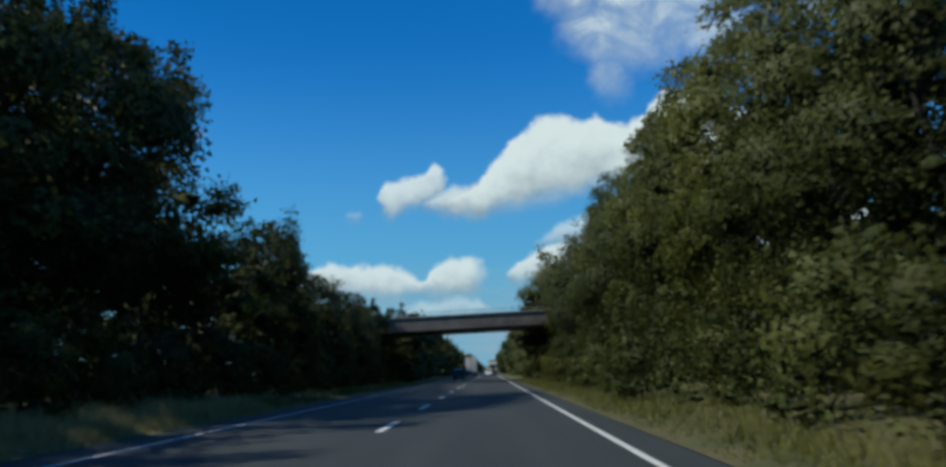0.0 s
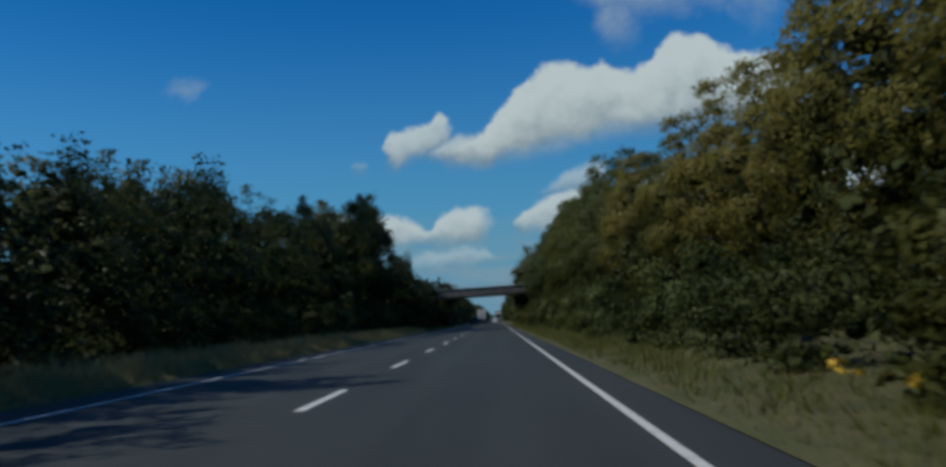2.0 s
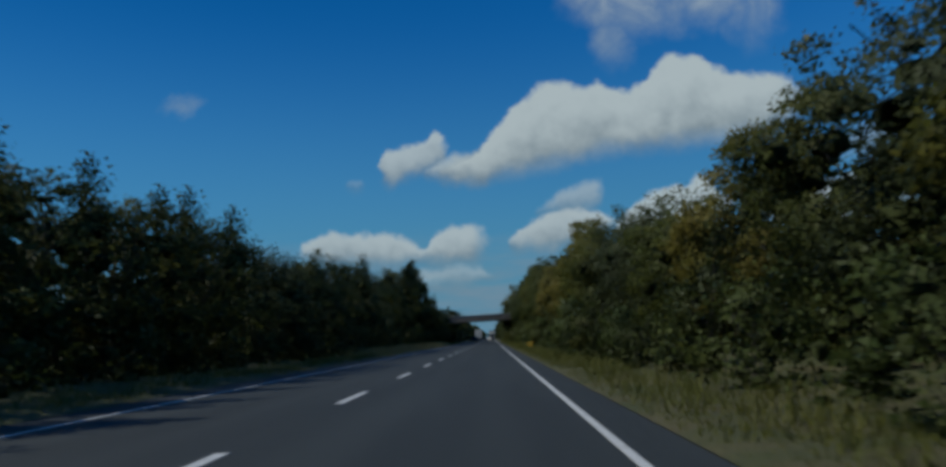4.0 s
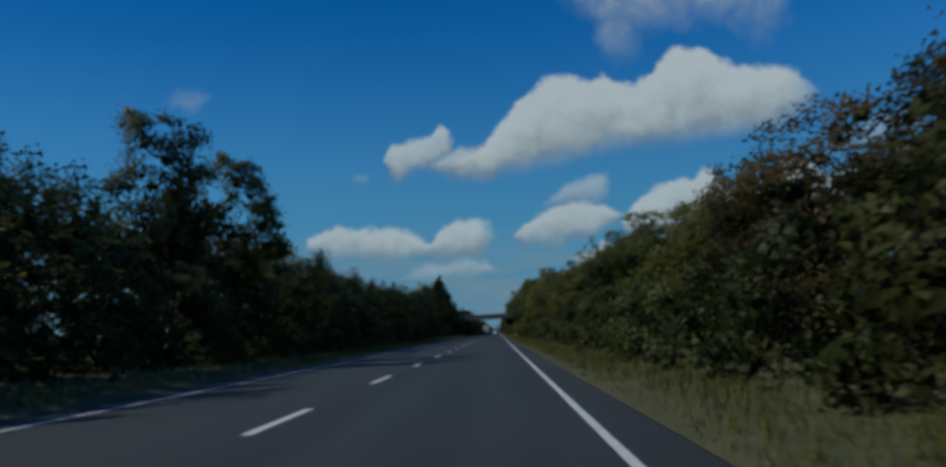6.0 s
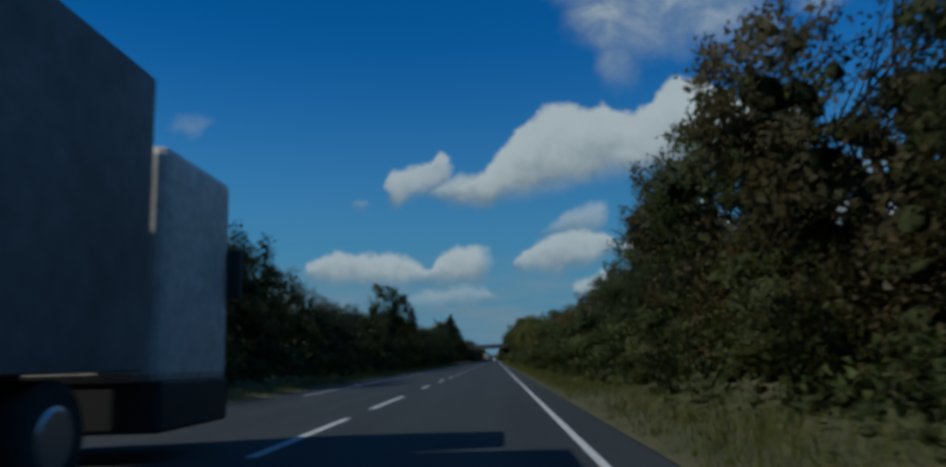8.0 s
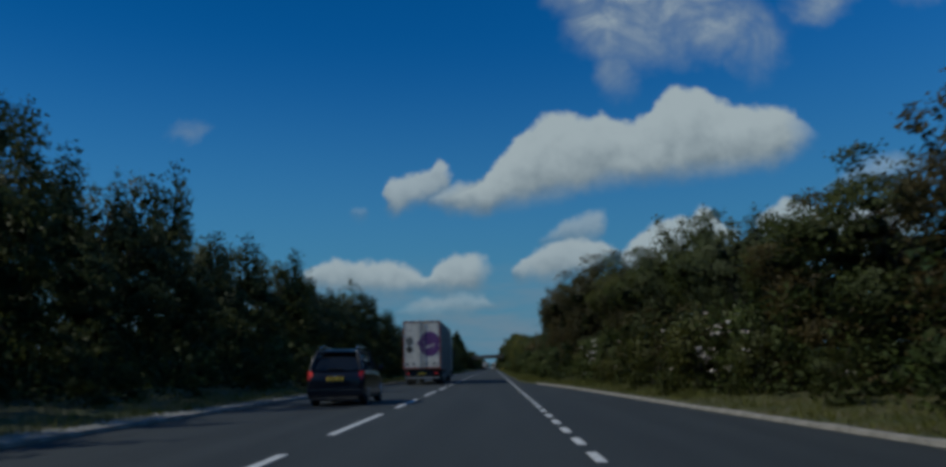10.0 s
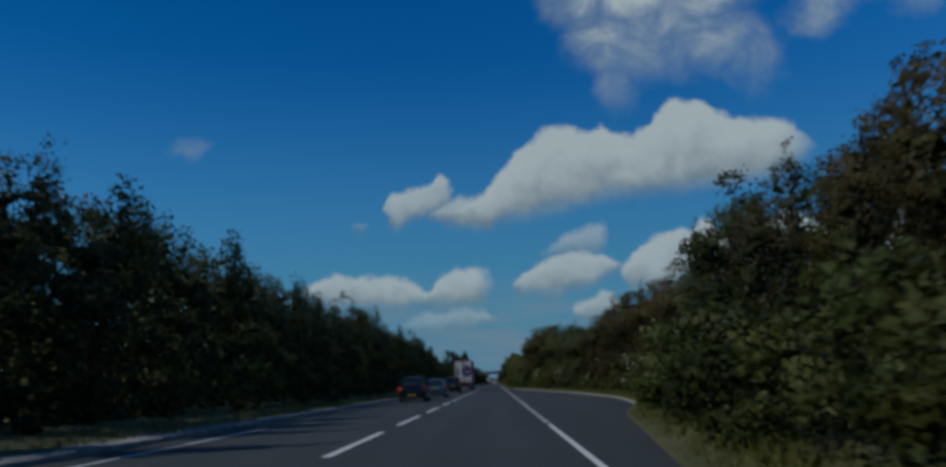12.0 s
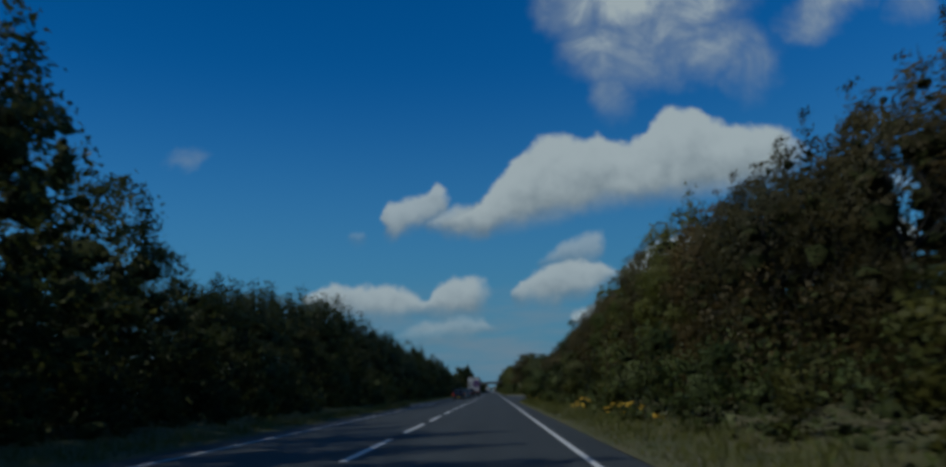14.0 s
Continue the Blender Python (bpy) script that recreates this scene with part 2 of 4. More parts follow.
M_ASPHALT = material("asphalt", asphalt_colour, 0.85, bump=(70, 0.5, 0.01))
M_PAINT = material("road_paint", two_tone((0.62, 0.62, 0.60), (0.34, 0.34, 0.33), 3.0, 0.5, 0.75, 40), 0.7)
M_KERB = material("kerb_concrete", two_tone((0.32, 0.30, 0.27), (0.20, 0.19, 0.165), 2.0, fine=30), 0.9, bump=(40, 0.3, 0.01))
M_SOIL = material("verge_soil", two_tone((0.062, 0.070, 0.017), (0.105, 0.090, 0.034), 0.8, fine=14), 0.95, bump=(9, 0.8, 0.08))
M_FIELD = material("field", two_tone((0.068, 0.078, 0.018), (0.112, 0.097, 0.035), 0.05, fine=14), 0.95)
M_BARK = material("bark", two_tone((0.034, 0.030, 0.024), (0.020, 0.017, 0.014), 5.0, fine=25), 0.95, bump=(18, 0.7, 0.03))
# darkened leaf tone: shade inside the crowns, put into the colour of the core
M_CROWN_SHADE = material("crown_shade", two_tone((0.046, 0.055, 0.019), (0.025, 0.032, 0.012), 3.0, fine=9), 1.0, spec=0.1)
M_CONC = material("bridge_concrete", two_tone((0.21, 0.18, 0.155), (0.12, 0.105, 0.092), 0.5, fine=9), 0.9, bump=(12, 0.3, 0.02))
M_STEEL = material("galvanised_steel", (0.35, 0.36, 0.36), 0.5, 0.8)
L_OAK = leaf_material("leaf_broad", [(0.028, 0.042, 0.0135), (0.054, 0.066, 0.0165), (0.087, 0.087, 0.019), (0.130, 0.100, 0.023)])
L_ASH = leaf_material("leaf_feathery", [(0.044, 0.059, 0.026), (0.074, 0.088, 0.035), (0.122, 0.122, 0.047)])
L_AUTUMN = leaf_material("leaf_autumn", [(0.080, 0.092, 0.018), (0.150, 0.130, 0.025), (0.225, 0.158, 0.030)])
# the broad leaf again, its tones lightened for sun on the right-hand belt
L_OAK_LIT = leaf_material("leaf_broad_lit", [(0.036, 0.052, 0.015), (0.062, 0.076, 0.019), (0.092, 0.094, 0.024), (0.140, 0.108, 0.028)])
L_THORN = leaf_material("leaf_thorn", [(0.036, 0.038, 0.015), (0.067, 0.056, 0.019), (0.100, 0.069, 0.024), (0.130, 0.073, 0.025)])
L_BUSH = leaf_material("leaf_bramble", [(0.041, 0.065, 0.019), (0.080, 0.101, 0.026), (0.136, 0.128, 0.036)])
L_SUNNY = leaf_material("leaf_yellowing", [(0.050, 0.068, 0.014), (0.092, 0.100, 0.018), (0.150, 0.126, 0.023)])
L_GRASS = leaf_material("grass_blades", [(0.062, 0.080, 0.014), (0.105, 0.108, 0.020), (0.180, 0.148, 0.044)], 0.25)
L_STRAW = leaf_material("straw_blades", [(0.20, 0.19, 0.07), (0.34, 0.28, 0.13), (0.46, 0.38, 0.20)], 0.25)
M_YELLOW = material("yellow_petals", two_tone((0.62, 0.42, 0.03), (0.50, 0.30, 0.02), 8.0), 0.7)
M_BLOSSOM = material("pale_blossom", two_tone((0.72, 0.68, 0.62), (0.55, 0.47, 0.42), 6.0), 0.8)


# ---- helpers for meshes ----
def link_part(name, mesh, mat, parent=None, label=""):
    if mat and not mesh.materials:
        mesh.materials.append(mat)
    ob = new(name, mesh)
    if parent:
        ob.parent = parent
    if label:
        ob["label"] = label
    return ob


def part(name, bm, mat, parent=None, label=""):
    mesh = bpy.data.meshes.new(name)
    bm.to_mesh(mesh)
    bm.free()
    return link_part(name, mesh, mat, parent, label)


def mesh_np(name, verts, faces, smooth=False):
    """A mesh from arrays of corners and of equal-sided faces."""
    verts, faces = np.asarray(verts, np.float32), np.asarray(faces, np.int32)
    mesh = bpy.data.meshes.new(name)
    mesh.vertices.add(len(verts))
    mesh.vertices.foreach_set("co", verts.ravel())
    n, side = faces.shape
    mesh.loops.add(n * side)
    mesh.loops.foreach_set("vertex_index", faces.ravel())
    mesh.polygons.add(n)
    mesh.polygons.foreach_set("loop_start", np.arange(0, n * side, side, dtype=np.int32))
    if smooth:
        mesh.polygons.foreach_set("use_smooth", np.ones(n, bool))
    mesh.update(calc_edges=True)
    return mesh


def box(bm, x0, x1, y0, y1, z0, z1, bevel=0.0):
    made = bmesh.ops.create_cube(bm, size=1.0, matrix=Matrix.Translation(((x0 + x1) / 2, (y0 + y1) / 2, (z0 + z1) / 2)) @ Matrix.Diagonal((x1 - x0, y1 - y0, z1 - z0, 1)))
    if bevel:
        edges = list({e for v in made["verts"] for e in v.link_edges})
        bmesh.ops.bevel(bm, geom=edges, offset=bevel, segments=2, affect="EDGES", profile=0.5)
    return bm


def box_part(name, dims, mat, parent=None, label="", bevel=0.0):
    return part(name, box(bmesh.new(), *dims, bevel=bevel), mat, parent, label)


def tube(points, radii, sides=6):
    """Corners and faces of a bent, tapered tube."""
    pts, rad = np.asarray(points, float), np.asarray(radii, float)
    ring = np.linspace(0, 2 * np.pi, sides, endpoint=False)
    verts = []
    for i, p in enumerate(pts):
        d = pts[min(i + 1, len(pts) - 1)] - pts[max(i - 1, 0)]
        d /= np.linalg.norm(d) + 1e-9
        a = np.cross(d, (0.3, 0.9, 0.1))
        a /= np.linalg.norm(a) + 1e-9
        b = np.cross(d, a)
        verts += [p + rad[i] * (math.cos(q) * a + math.sin(q) * b) for q in ring]
    faces = [(i * sides + j, i * sides + (j + 1) % sides, (i + 1) * sides + (j + 1) % sides, (i + 1) * sides + j)
             for i in range(len(pts) - 1) for j in range(sides)]
    return np.array(verts), np.array(faces)


def joined(pieces):
    verts, faces, off = [], [], 0
    for v, f in pieces:
        verts.append(v), faces.append(np.asarray(f) + off)
        off += len(v)
    return np.concatenate(verts), np.concatenate(faces)


def interp(table, y):
    ys, hs = zip(*sorted(table))
    return float(np.interp(y, ys, hs))


# ---- ground and road ----
ROAD_N, ROAD_F = -620.0, 1400.0
EDGE_L, EDGE_R = -4.75, 4.7
LAYBY = [(-235, 4.7), (-250, 6.3), (-272, 7.6), (-290, 8.9), (-309, 9.4), (-318, 8.6), (-328, 6.6), (-344, 4.7)]


def right_edge(y):
    return interp(LAYBY, y)


def verge_height(off):
    return float(np.interp(off, [0, 0.4, 2.0, 5.0, 9.0, 30, 55, 60], [0.0, 0.06, 0.12, 0.35, 0.6, 0.7, 0.2, -0.3]))


def build_ground():
    bm = bmesh.new()
    box(bm, -4500, 4500, -4500, 4500, -0.6, -0.08)
    tagged(part("ground", bm, M_FIELD), "open green farmland behind the roadside trees", "ground", kind="structure")
    road = box_part("road", (EDGE_L, EDGE_R, ROAD_N, ROAD_F, -0.3, 0.0), M_ASPHALT)
    tagged(road, "worn dark grey asphalt two-lane main road", "road", kind="structure")
    ys = [y for y, _ in LAYBY]
    bm = bmesh.new()
    steps = np.linspace(min(ys), max(ys), 60)
    low = [bm.verts.new((EDGE_R, y, 0.0)) for y in steps]
    high = [bm.verts.new((max(right_edge(y), EDGE_R + 0.01), y, 0.004)) for y in steps]
    for i in range(len(steps) - 1):
        bm.faces.new((low[i], high[i], high[i + 1], low[i + 1]))
    tagged(part("pavement", bm, M_ASPHALT), "dark asphalt lay-by beside the main road", "lay-by", kind="structure")
    return road


road = build_ground()


def strip(name, side, edge, label):
    """A verge that climbs gently away from the road."""
    offs = np.array([0, 0.25, 0.6, 1.2, 2.0, 3.0, 4.5, 6.5, 9, 14, 22, 32, 45, 55, 60.0])
    ys = np.concatenate([np.arange(-620, 120, 1.5), np.arange(120, 1400, 16)])
    verts = []
    for y in ys:
        e = edge(y)
        for o in offs:
            x = e + side * o
            bumpy = 0.10 * noise.noise((x * 0.7, y * 0.7, 3)) * min(1, o) + 0.25 * noise.noise((x * 0.12, y * 0.12, 8)) * min(1, o / 5)
            verts.append((x, y, verge_height(o) + bumpy + 0.01))
    n = len(offs)
    faces = [(i * n + j, i * n + j + 1, (i + 1) * n + j + 1, (i + 1) * n + j)[:: side] for i in range(len(ys) - 1) for j in range(n - 1)]
    ob = link_part(name, mesh_np(name, verts, faces, True), M_SOIL)
    return tagged(ob, label, "verge", kind="structure")


strip("ground_verge_right", 1, right_edge, "rough grassy verge sloping up to the trees")
strip("ground_verge_left", -1, lambda y: EDGE_L, "rough grassy verge with dry grass")


def build_markings():
    short, long = bpy.data.meshes.new("lane_mark"), bpy.data.meshes.new("lane_mark_long")
    for mesh, length in ((short, 3.0), (long, 6.0)):
        bm = bmesh.new()
        box(bm, -0.075, 0.075, 0, length, 0.0, 0.008)
        bm.to_mesh(mesh)
        bm.free()
        mesh.materials.append(M_PAINT)
    n = 0
    for i in range(-50, 22):
        y = 9 * i
        if y > -215:
            link_part("lane_mark", short, None, road).location = (0, y + 6, 0)
        else:
            link_part("lane_mark", long, None, road).location = (0, y + 2.4, 0)
    for x, y0, y1 in ((-3.75, -205, ROAD_F), (4.0, 8, ROAD_F), (4.0, -228, 0), (4.0, ROAD_N, -332), (-3.75, ROAD_N, -330)):
        box_part("edge_line", (x - 0.05, x + 0.05, y0, y1, 0, 0.007), M_PAINT, road)
    box_part("far_lane_line", (-0.05, 0.05, 200, ROAD_F, 0, 0.007), M_PAINT, road)
    dash = bpy.data.meshes.new("edge_dash")
    bm = bmesh.new()
    box(bm, -0.065, 0.065, 0, 1.0, 0.0, 0.008)
    bm.to_mesh(dash)
    bm.free()
    dash.materials.append(M_PAINT)
    for i in range(52):
        link_part("edge_dash", dash, None, road).location = (4.0, -331 + 2.0 * i, 0)


build_markings()


# ---- trees ----
def leaves(rng, lobes, count, size, shell=(0.45, 1.5), lift=0.35, cull=False):
    """Leaf blades over the skins of a set of lobes, thickest on their upper sides: corners, faces, soft normals."""
    c, r = np.array([l[:3] for l in lobes]), np.array([l[3:6] for l in lobes])
    area = (r[:, 0] * r[:, 2]) ** 0.9
    if cull:
        count //= 11
    far = (c - c.mean(0)) * (1, 1, 0.35)
    if cull:
        reach = np.linalg.norm(far, axis=1)
        far /= reach[:, None] + 0.01
        area = area * (0.12 + (reach / reach.max()) ** 1.6) * np.where(c[:, 0] < -0.2 * np.abs(c[:, 0]).max(), 0.35, 1.0)
    pick = rng.choice(len(lobes), count, p=area / area.sum())
    d = rng.normal(size=(count, 3)) + (0, 0, lift)
    if cull:
        d += 0.9 * far[pick]
    d /= np.linalg.norm(d, axis=1, keepdims=True)
    depth = rng.triangular(shell[0], 1.0, shell[1], (count, 1)) + 0.07 * np.sin(7 * d[:, :1] + pick[:, None]) * np.cos(6 * d[:, 2:] + pick[:, None]) + 0.06 * np.sin(19 * d[:, 1:2] + 2 * pick[:, None]) * np.cos(17 * d[:, 2:])
    p = c[pick] + d * r[pick] * depth
    if cull:
        keep = rng.uniform(size=count) < np.where(p[:, 0] < -0.25 * np.abs(c[:, 0]).max(), 0.25, 1.0)
        for i in range(len(lobes)):
            inside = (((p - c[i]) / r[i]) ** 2).sum(1) < 0.45
            keep &= ~(inside & (pick != i))
        # each place bears a twig with a spray of leaves
        p, d = np.repeat(p[keep], 11, 0), np.repeat(d[keep], 11, 0)
        count = len(p)
        p = p + rng.normal(size=p.shape) * (1.15 * size, 1.15 * size, 0.8 * size)
    axis = d * 0.5 + rng.normal(size=(count, 3)) * 0.8 + (0, 0, -0.15)
    axis /= np.linalg.norm(axis, axis=1, keepdims=True)
    other = np.cross(axis, rng.normal(size=(count, 3)) * 0.6 + d)
    other /= np.linalg.norm(other, axis=1, keepdims=True)
    flip = np.sign((np.cross(other, axis) * d).sum(1, keepdims=True))
    other = other * np.where(flip == 0, 1, flip)
    s = size * rng.uniform(0.5, 1.45, (count, 1))
    w = s * rng.uniform(0.28, 0.5, (count, 1))
    v = np.stack([p - other * w - axis * s * 0.35, p + other * w - axis * s * 0.3, p + axis * s * 0.65], 1)
    n = d + rng.normal(size=(count, 3)) * 0.45
    if cull:
        out = (p - c.mean(0)) * (1, 1, 0.6)
        n = 0.45 * n + 0.75 * out / np.linalg.norm(out, axis=1, keepdims=True)
    n /= np.linalg.norm(n, axis=1, keepdims=True)
    return v.reshape(-1, 3), np.arange(count * 3).reshape(-1, 3), np.repeat(n, 3, 0)


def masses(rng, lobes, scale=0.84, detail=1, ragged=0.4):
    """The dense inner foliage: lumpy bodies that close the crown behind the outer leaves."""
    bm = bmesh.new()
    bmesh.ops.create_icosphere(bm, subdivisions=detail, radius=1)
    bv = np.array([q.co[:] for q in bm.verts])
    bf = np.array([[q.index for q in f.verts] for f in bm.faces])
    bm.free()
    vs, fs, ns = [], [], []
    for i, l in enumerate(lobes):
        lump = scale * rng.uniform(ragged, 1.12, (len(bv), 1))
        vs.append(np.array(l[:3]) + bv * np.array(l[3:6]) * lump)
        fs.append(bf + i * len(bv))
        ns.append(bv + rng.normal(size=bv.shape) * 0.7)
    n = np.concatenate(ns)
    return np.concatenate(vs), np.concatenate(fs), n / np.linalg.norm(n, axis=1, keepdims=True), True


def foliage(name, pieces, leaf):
    """One mesh of leaf blades round a core coloured as the crown's inner shade, shaded by the clumps they belong to."""
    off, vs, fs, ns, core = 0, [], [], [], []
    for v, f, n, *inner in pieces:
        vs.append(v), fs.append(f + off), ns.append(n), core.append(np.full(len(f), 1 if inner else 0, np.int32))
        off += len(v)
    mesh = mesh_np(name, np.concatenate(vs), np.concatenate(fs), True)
    mesh.materials.append(leaf), mesh.materials.append(M_CROWN_SHADE)
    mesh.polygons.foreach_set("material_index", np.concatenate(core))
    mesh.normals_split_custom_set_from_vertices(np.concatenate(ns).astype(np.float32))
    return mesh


def crown_lobes(rng, height, radius, base, profile, count, lump):
    """Lobes scattered in a crown whose width follows profile (0 bottom to 1 top)."""
    out = []
    for i in range(count):
        q = (i + rng.uniform()) / count
        wide = radius * np.interp(q, np.linspace(0, 1, len(profile)), profile)
        a, rr = 2.4 * i + rng.uniform(-0.5, 0.5), wide * rng.uniform(0.25, 1.0) ** 0.6
        size = rng.uniform(0.6, 1.25) * lump * (0.7 if q > 0.8 else 1)
        z = base + (height - base) * q
        out.append((rr * math.cos(a), rr * math.sin(a), min(z, height - size * 0.6), size * rng.uniform(0.9, 1.3), size * rng.uniform(0.9, 1.3), size * rng.uniform(0.6, 0.9)))
    return out


def make_tree(seed, leaf, height, radius, base, profile, lobes, lump, count, size, name="tree", stems=1, sprigs=10, leaders=0):
    """A tree or bush: stems and limbs, a lobed crown, upright leaders with pointed tips, loose twigs."""
    rng = np.random.default_rng(seed)
    root = new(name)
    tree = name == "tree"
    lobes, lump = (int(0.5 * lobes), 1.5 * lump) if tree else (int(0.6 * lobes), 1.25 * lump)
    ls = crown_lobes(rng, height * (0.9 if leaders else 1.0), radius, base, profile, lobes, lump)
    for i in range(leaders):
        a, away = 2.4 * i + rng.uniform(-0.6, 0.6), radius * (0.15 + 0.6 * rng.uniform())
        foot, tip = height * rng.uniform(0.62, 0.74), height * (rng.uniform(0.86, 0.98) if i else 1.0)
        for q in np.linspace(0, 1, 7):
            fat = lump * (0.72 - 0.52 * q) * rng.uniform(0.85, 1.15)
            ls.append((away * math.cos(a) * (1 - 0.1 * q) + rng.normal() * 0.06, away * math.sin(a) + rng.normal() * 0.06, foot + (tip - foot) * q - 0.5 * fat, fat, fat, fat))
    core = list(ls)
    wood = []
    for s in range(stems):
        bx, by = (0, 0) if stems == 1 else rng.normal(size=2) * 0.06 * height
        top = height * 0.82
        pts = [(bx + rng.normal() * 0.015 * height * i, by + rng.normal() * 0.015 * height * i, -0.5 + (top + 0.5) * i / 6) for i in range(7)]
        r0 = 0.016 * height / math.sqrt(stems)
        wood.append(tube(pts, [r0 * (1 - 0.13 * i) for i in range(7)], 6 if name == "tree" else 4))
        for l in ls[:: max(1, len(ls) // (8 if name == "tree" else 3))]:
            j = min(5, max(1, int((l[2] * 0.75 + 0.5) / (top + 0.5) * 6)))
            a, b = np.array(pts[j]), np.array(l[:3]) * (0.75, 0.75, 0.95)
            m = (a + b) / 2 + (0, 0, 0.03 * height)
            wood.append(tube([a, m, b], [r0 * 0.36, r0 * 0.22, r0 * 0.08], 3))
    # thin leafy twigs that stand out of the outline
    for _ in range(sprigs // 2):
        x, y, z, s, _, _ = core[rng.integers(len(core) // 3, len(core))]
        out = np.array((x, y, 0)) / (math.hypot(x, y) + 0.1) * rng.uniform(0.1, 0.5) * s + (0, 0, rng.uniform(0.5, 1.0) * s)
        tip = np.array((x, y, z)) + out * 1.5
        wood.append(tube([(x, y, z), np.array((x, y, z)) + out, tip], [0.02, 0.015, 0.006], 3))
        for q in (1.0, 1.25, 1.45):
            ls.append((*(np.array((x, y, z)) + out * q), 0.07 * s, 0.07 * s, 0.16 * s))
    link_part("trunk", mesh_np("trunk", *joined(wood), True), M_BARK, root)
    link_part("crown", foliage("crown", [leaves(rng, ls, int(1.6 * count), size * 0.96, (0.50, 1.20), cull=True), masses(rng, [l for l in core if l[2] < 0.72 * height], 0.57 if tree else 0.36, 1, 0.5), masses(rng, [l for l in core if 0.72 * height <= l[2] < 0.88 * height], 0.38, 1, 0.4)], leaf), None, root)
    return root


OVAL, ROUND, CONE, WALL = (0.6, 0.95, 1, 0.8, 0.35), (0.65, 1, 1, 0.9, 0.55), (1, 0.9, 0.65, 0.42, 0.1), (0.9, 1, 1, 0.9, 0.55)


def prototypes():
    """One tree of each kind, eight metres high, to be copied along the road."""
    k = {}
    k["hedge_a"] = make_tree(11, L_OAK_LIT, 8, 2.6, 0.3, WALL, 84, 0.64, 8600, 0.142, stems=2)
    k["hedge_c"] = make_tree(13, L_SUNNY, 8, 2.6, 0.3, ROUND, 84, 0.62, 8600, 0.142, stems=2)
    k["autumn"] = make_tree(16, L_AUTUMN, 8, 2.4, 0.4, OVAL, 76, 0.60, 8600, 0.142, stems=2, sprigs=14)
    k["thorn"] = make_tree(31, L_THORN, 8, 2.6, 0.3, WALL, 84, 0.64, 8600, 0.142, stems=3, sprigs=18)
    k["thorn_b"] = make_tree(32, L_THORN, 8, 2.4, 0.3, OVAL, 80, 0.60, 8600, 0.142, stems=2, sprigs=24, leaders=4)
    k["thorn_c"] = make_tree(33, L_THORN, 8, 2.5, 0.2, WALL, 120, 0.54, 14500, 0.108, stems=3, sprigs=24, leaders=3)
    k["hazel_c"] = make_tree(34, L_SUNNY, 8, 2.5, 0.2, WALL, 120, 0.54, 14500, 0.108, stems=3, sprigs=20, leaders=2)
    k["spire"] = make_tree(14, L_ASH, 8, 1.7, 0.4, CONE, 60, 0.52, 7000, 0.13, sprigs=26, leaders=3)
    k["hedge_d"] = make_tree(25, L_ASH, 8, 2.4, 0.3, OVAL, 80, 0.62, 8800, 0.145, stems=3, sprigs=24, leaders=5)
    k["hedge_b"] = make_tree(12, L_OAK, 8, 2.5, 0.3, OVAL, 60, 0.70, 6800, 0.155, stems=3, leaders=4)
    k["round"] = make_tree(26, L_OAK, 8, 2.6, 0.3, ROUND, 66, 0.68, 6800, 0.155, stems=1, sprigs=8)
    k["ash"] = make_tree(15, L_ASH, 8, 2.2, 0.4, OVAL, 58, 0.64, 6600, 0.145, stems=2, sprigs=30, leaders=7)
    k["tall"] = make_tree(17, L_OAK, 8, 2.2, 2.4, ROUND, 44, 0.70, 8600, 0.135, sprigs=8)
    k["open"] = make_tree(18, L_OAK, 8, 1.5, 3.2, (0.55, 0.9, 1, 0.9, 0.55), 60, 0.45, 8600, 0.115, sprigs=14)
    k["grand_a"] = make_tree(22, L_OAK_LIT, 8, 2.0, 0.2, WALL, 130, 0.50, 19000, 0.098, stems=2, sprigs=20)
    k["grand_b"] = make_tree(23, L_SUNNY, 8, 1.9, 0.2, OVAL, 130, 0.48, 19000, 0.098, stems=2, sprigs=20)
    k["grand_c"] = make_tree(24, L_AUTUMN, 8, 1.9, 0.2, ROUND, 120, 0.48, 17000, 0.098, stems=2, sprigs=20)
    k["bush"] = make_tree(20, L_BUSH, 2.2, 0.95, 0.15, ROUND, 14, 0.42, 1250, 0.12, name="bush", stems=3, sprigs=8)
    k["bush_b"] = make_tree(21, L_OAK, 2.2, 0.9, 0.15, OVAL, 14, 0.40, 1250, 0.115, name="bush", stems=3, sprigs=10)
    return k


# heights of the tree belts, every 6 m along the road from y = -432
RIGHT_TOPS = [
    9, 9, 9, 9, 9, 9, 9.4, 10.3, 10.6, 10.7, 10.2, 10.4, 10.6, 10.6, 10.5, 9.9, 9.0, 9.2, 9.4, 9.6, 7.6, 8.5, 8.1, 8.1,
    8.8, 7.5, 8.2, 6.5, 6.6, 7.9, 8.7, 7.9, 8.7, 9.3, 9.9, 10.3, 10.5, 10.7, 10.7, 10.3, 10.1, 7.3, 8.2, 8.5, 7.1, 7.2, 6.5, 6.5,
    6.6, 6.9, 7.4, 7.7, 8, 8.3, 8.5, 8.5, 8.2, 7.9, 7.8, 8.3, 9.2, 8.5, 9.6, 11.3, 11.7, 11.1, 10.7, 10.5, 10.2, 10.8, 10.7, 12.9,
    12.9, 12.9, 13.4, 14.1, 14.6, 14.7, 15.3, 14.9, 15.4, 14.8, 15.5, 15.5, 15.5, 15.5, 15.5, 15.5, 15.5, 15.5, 15.5,
]
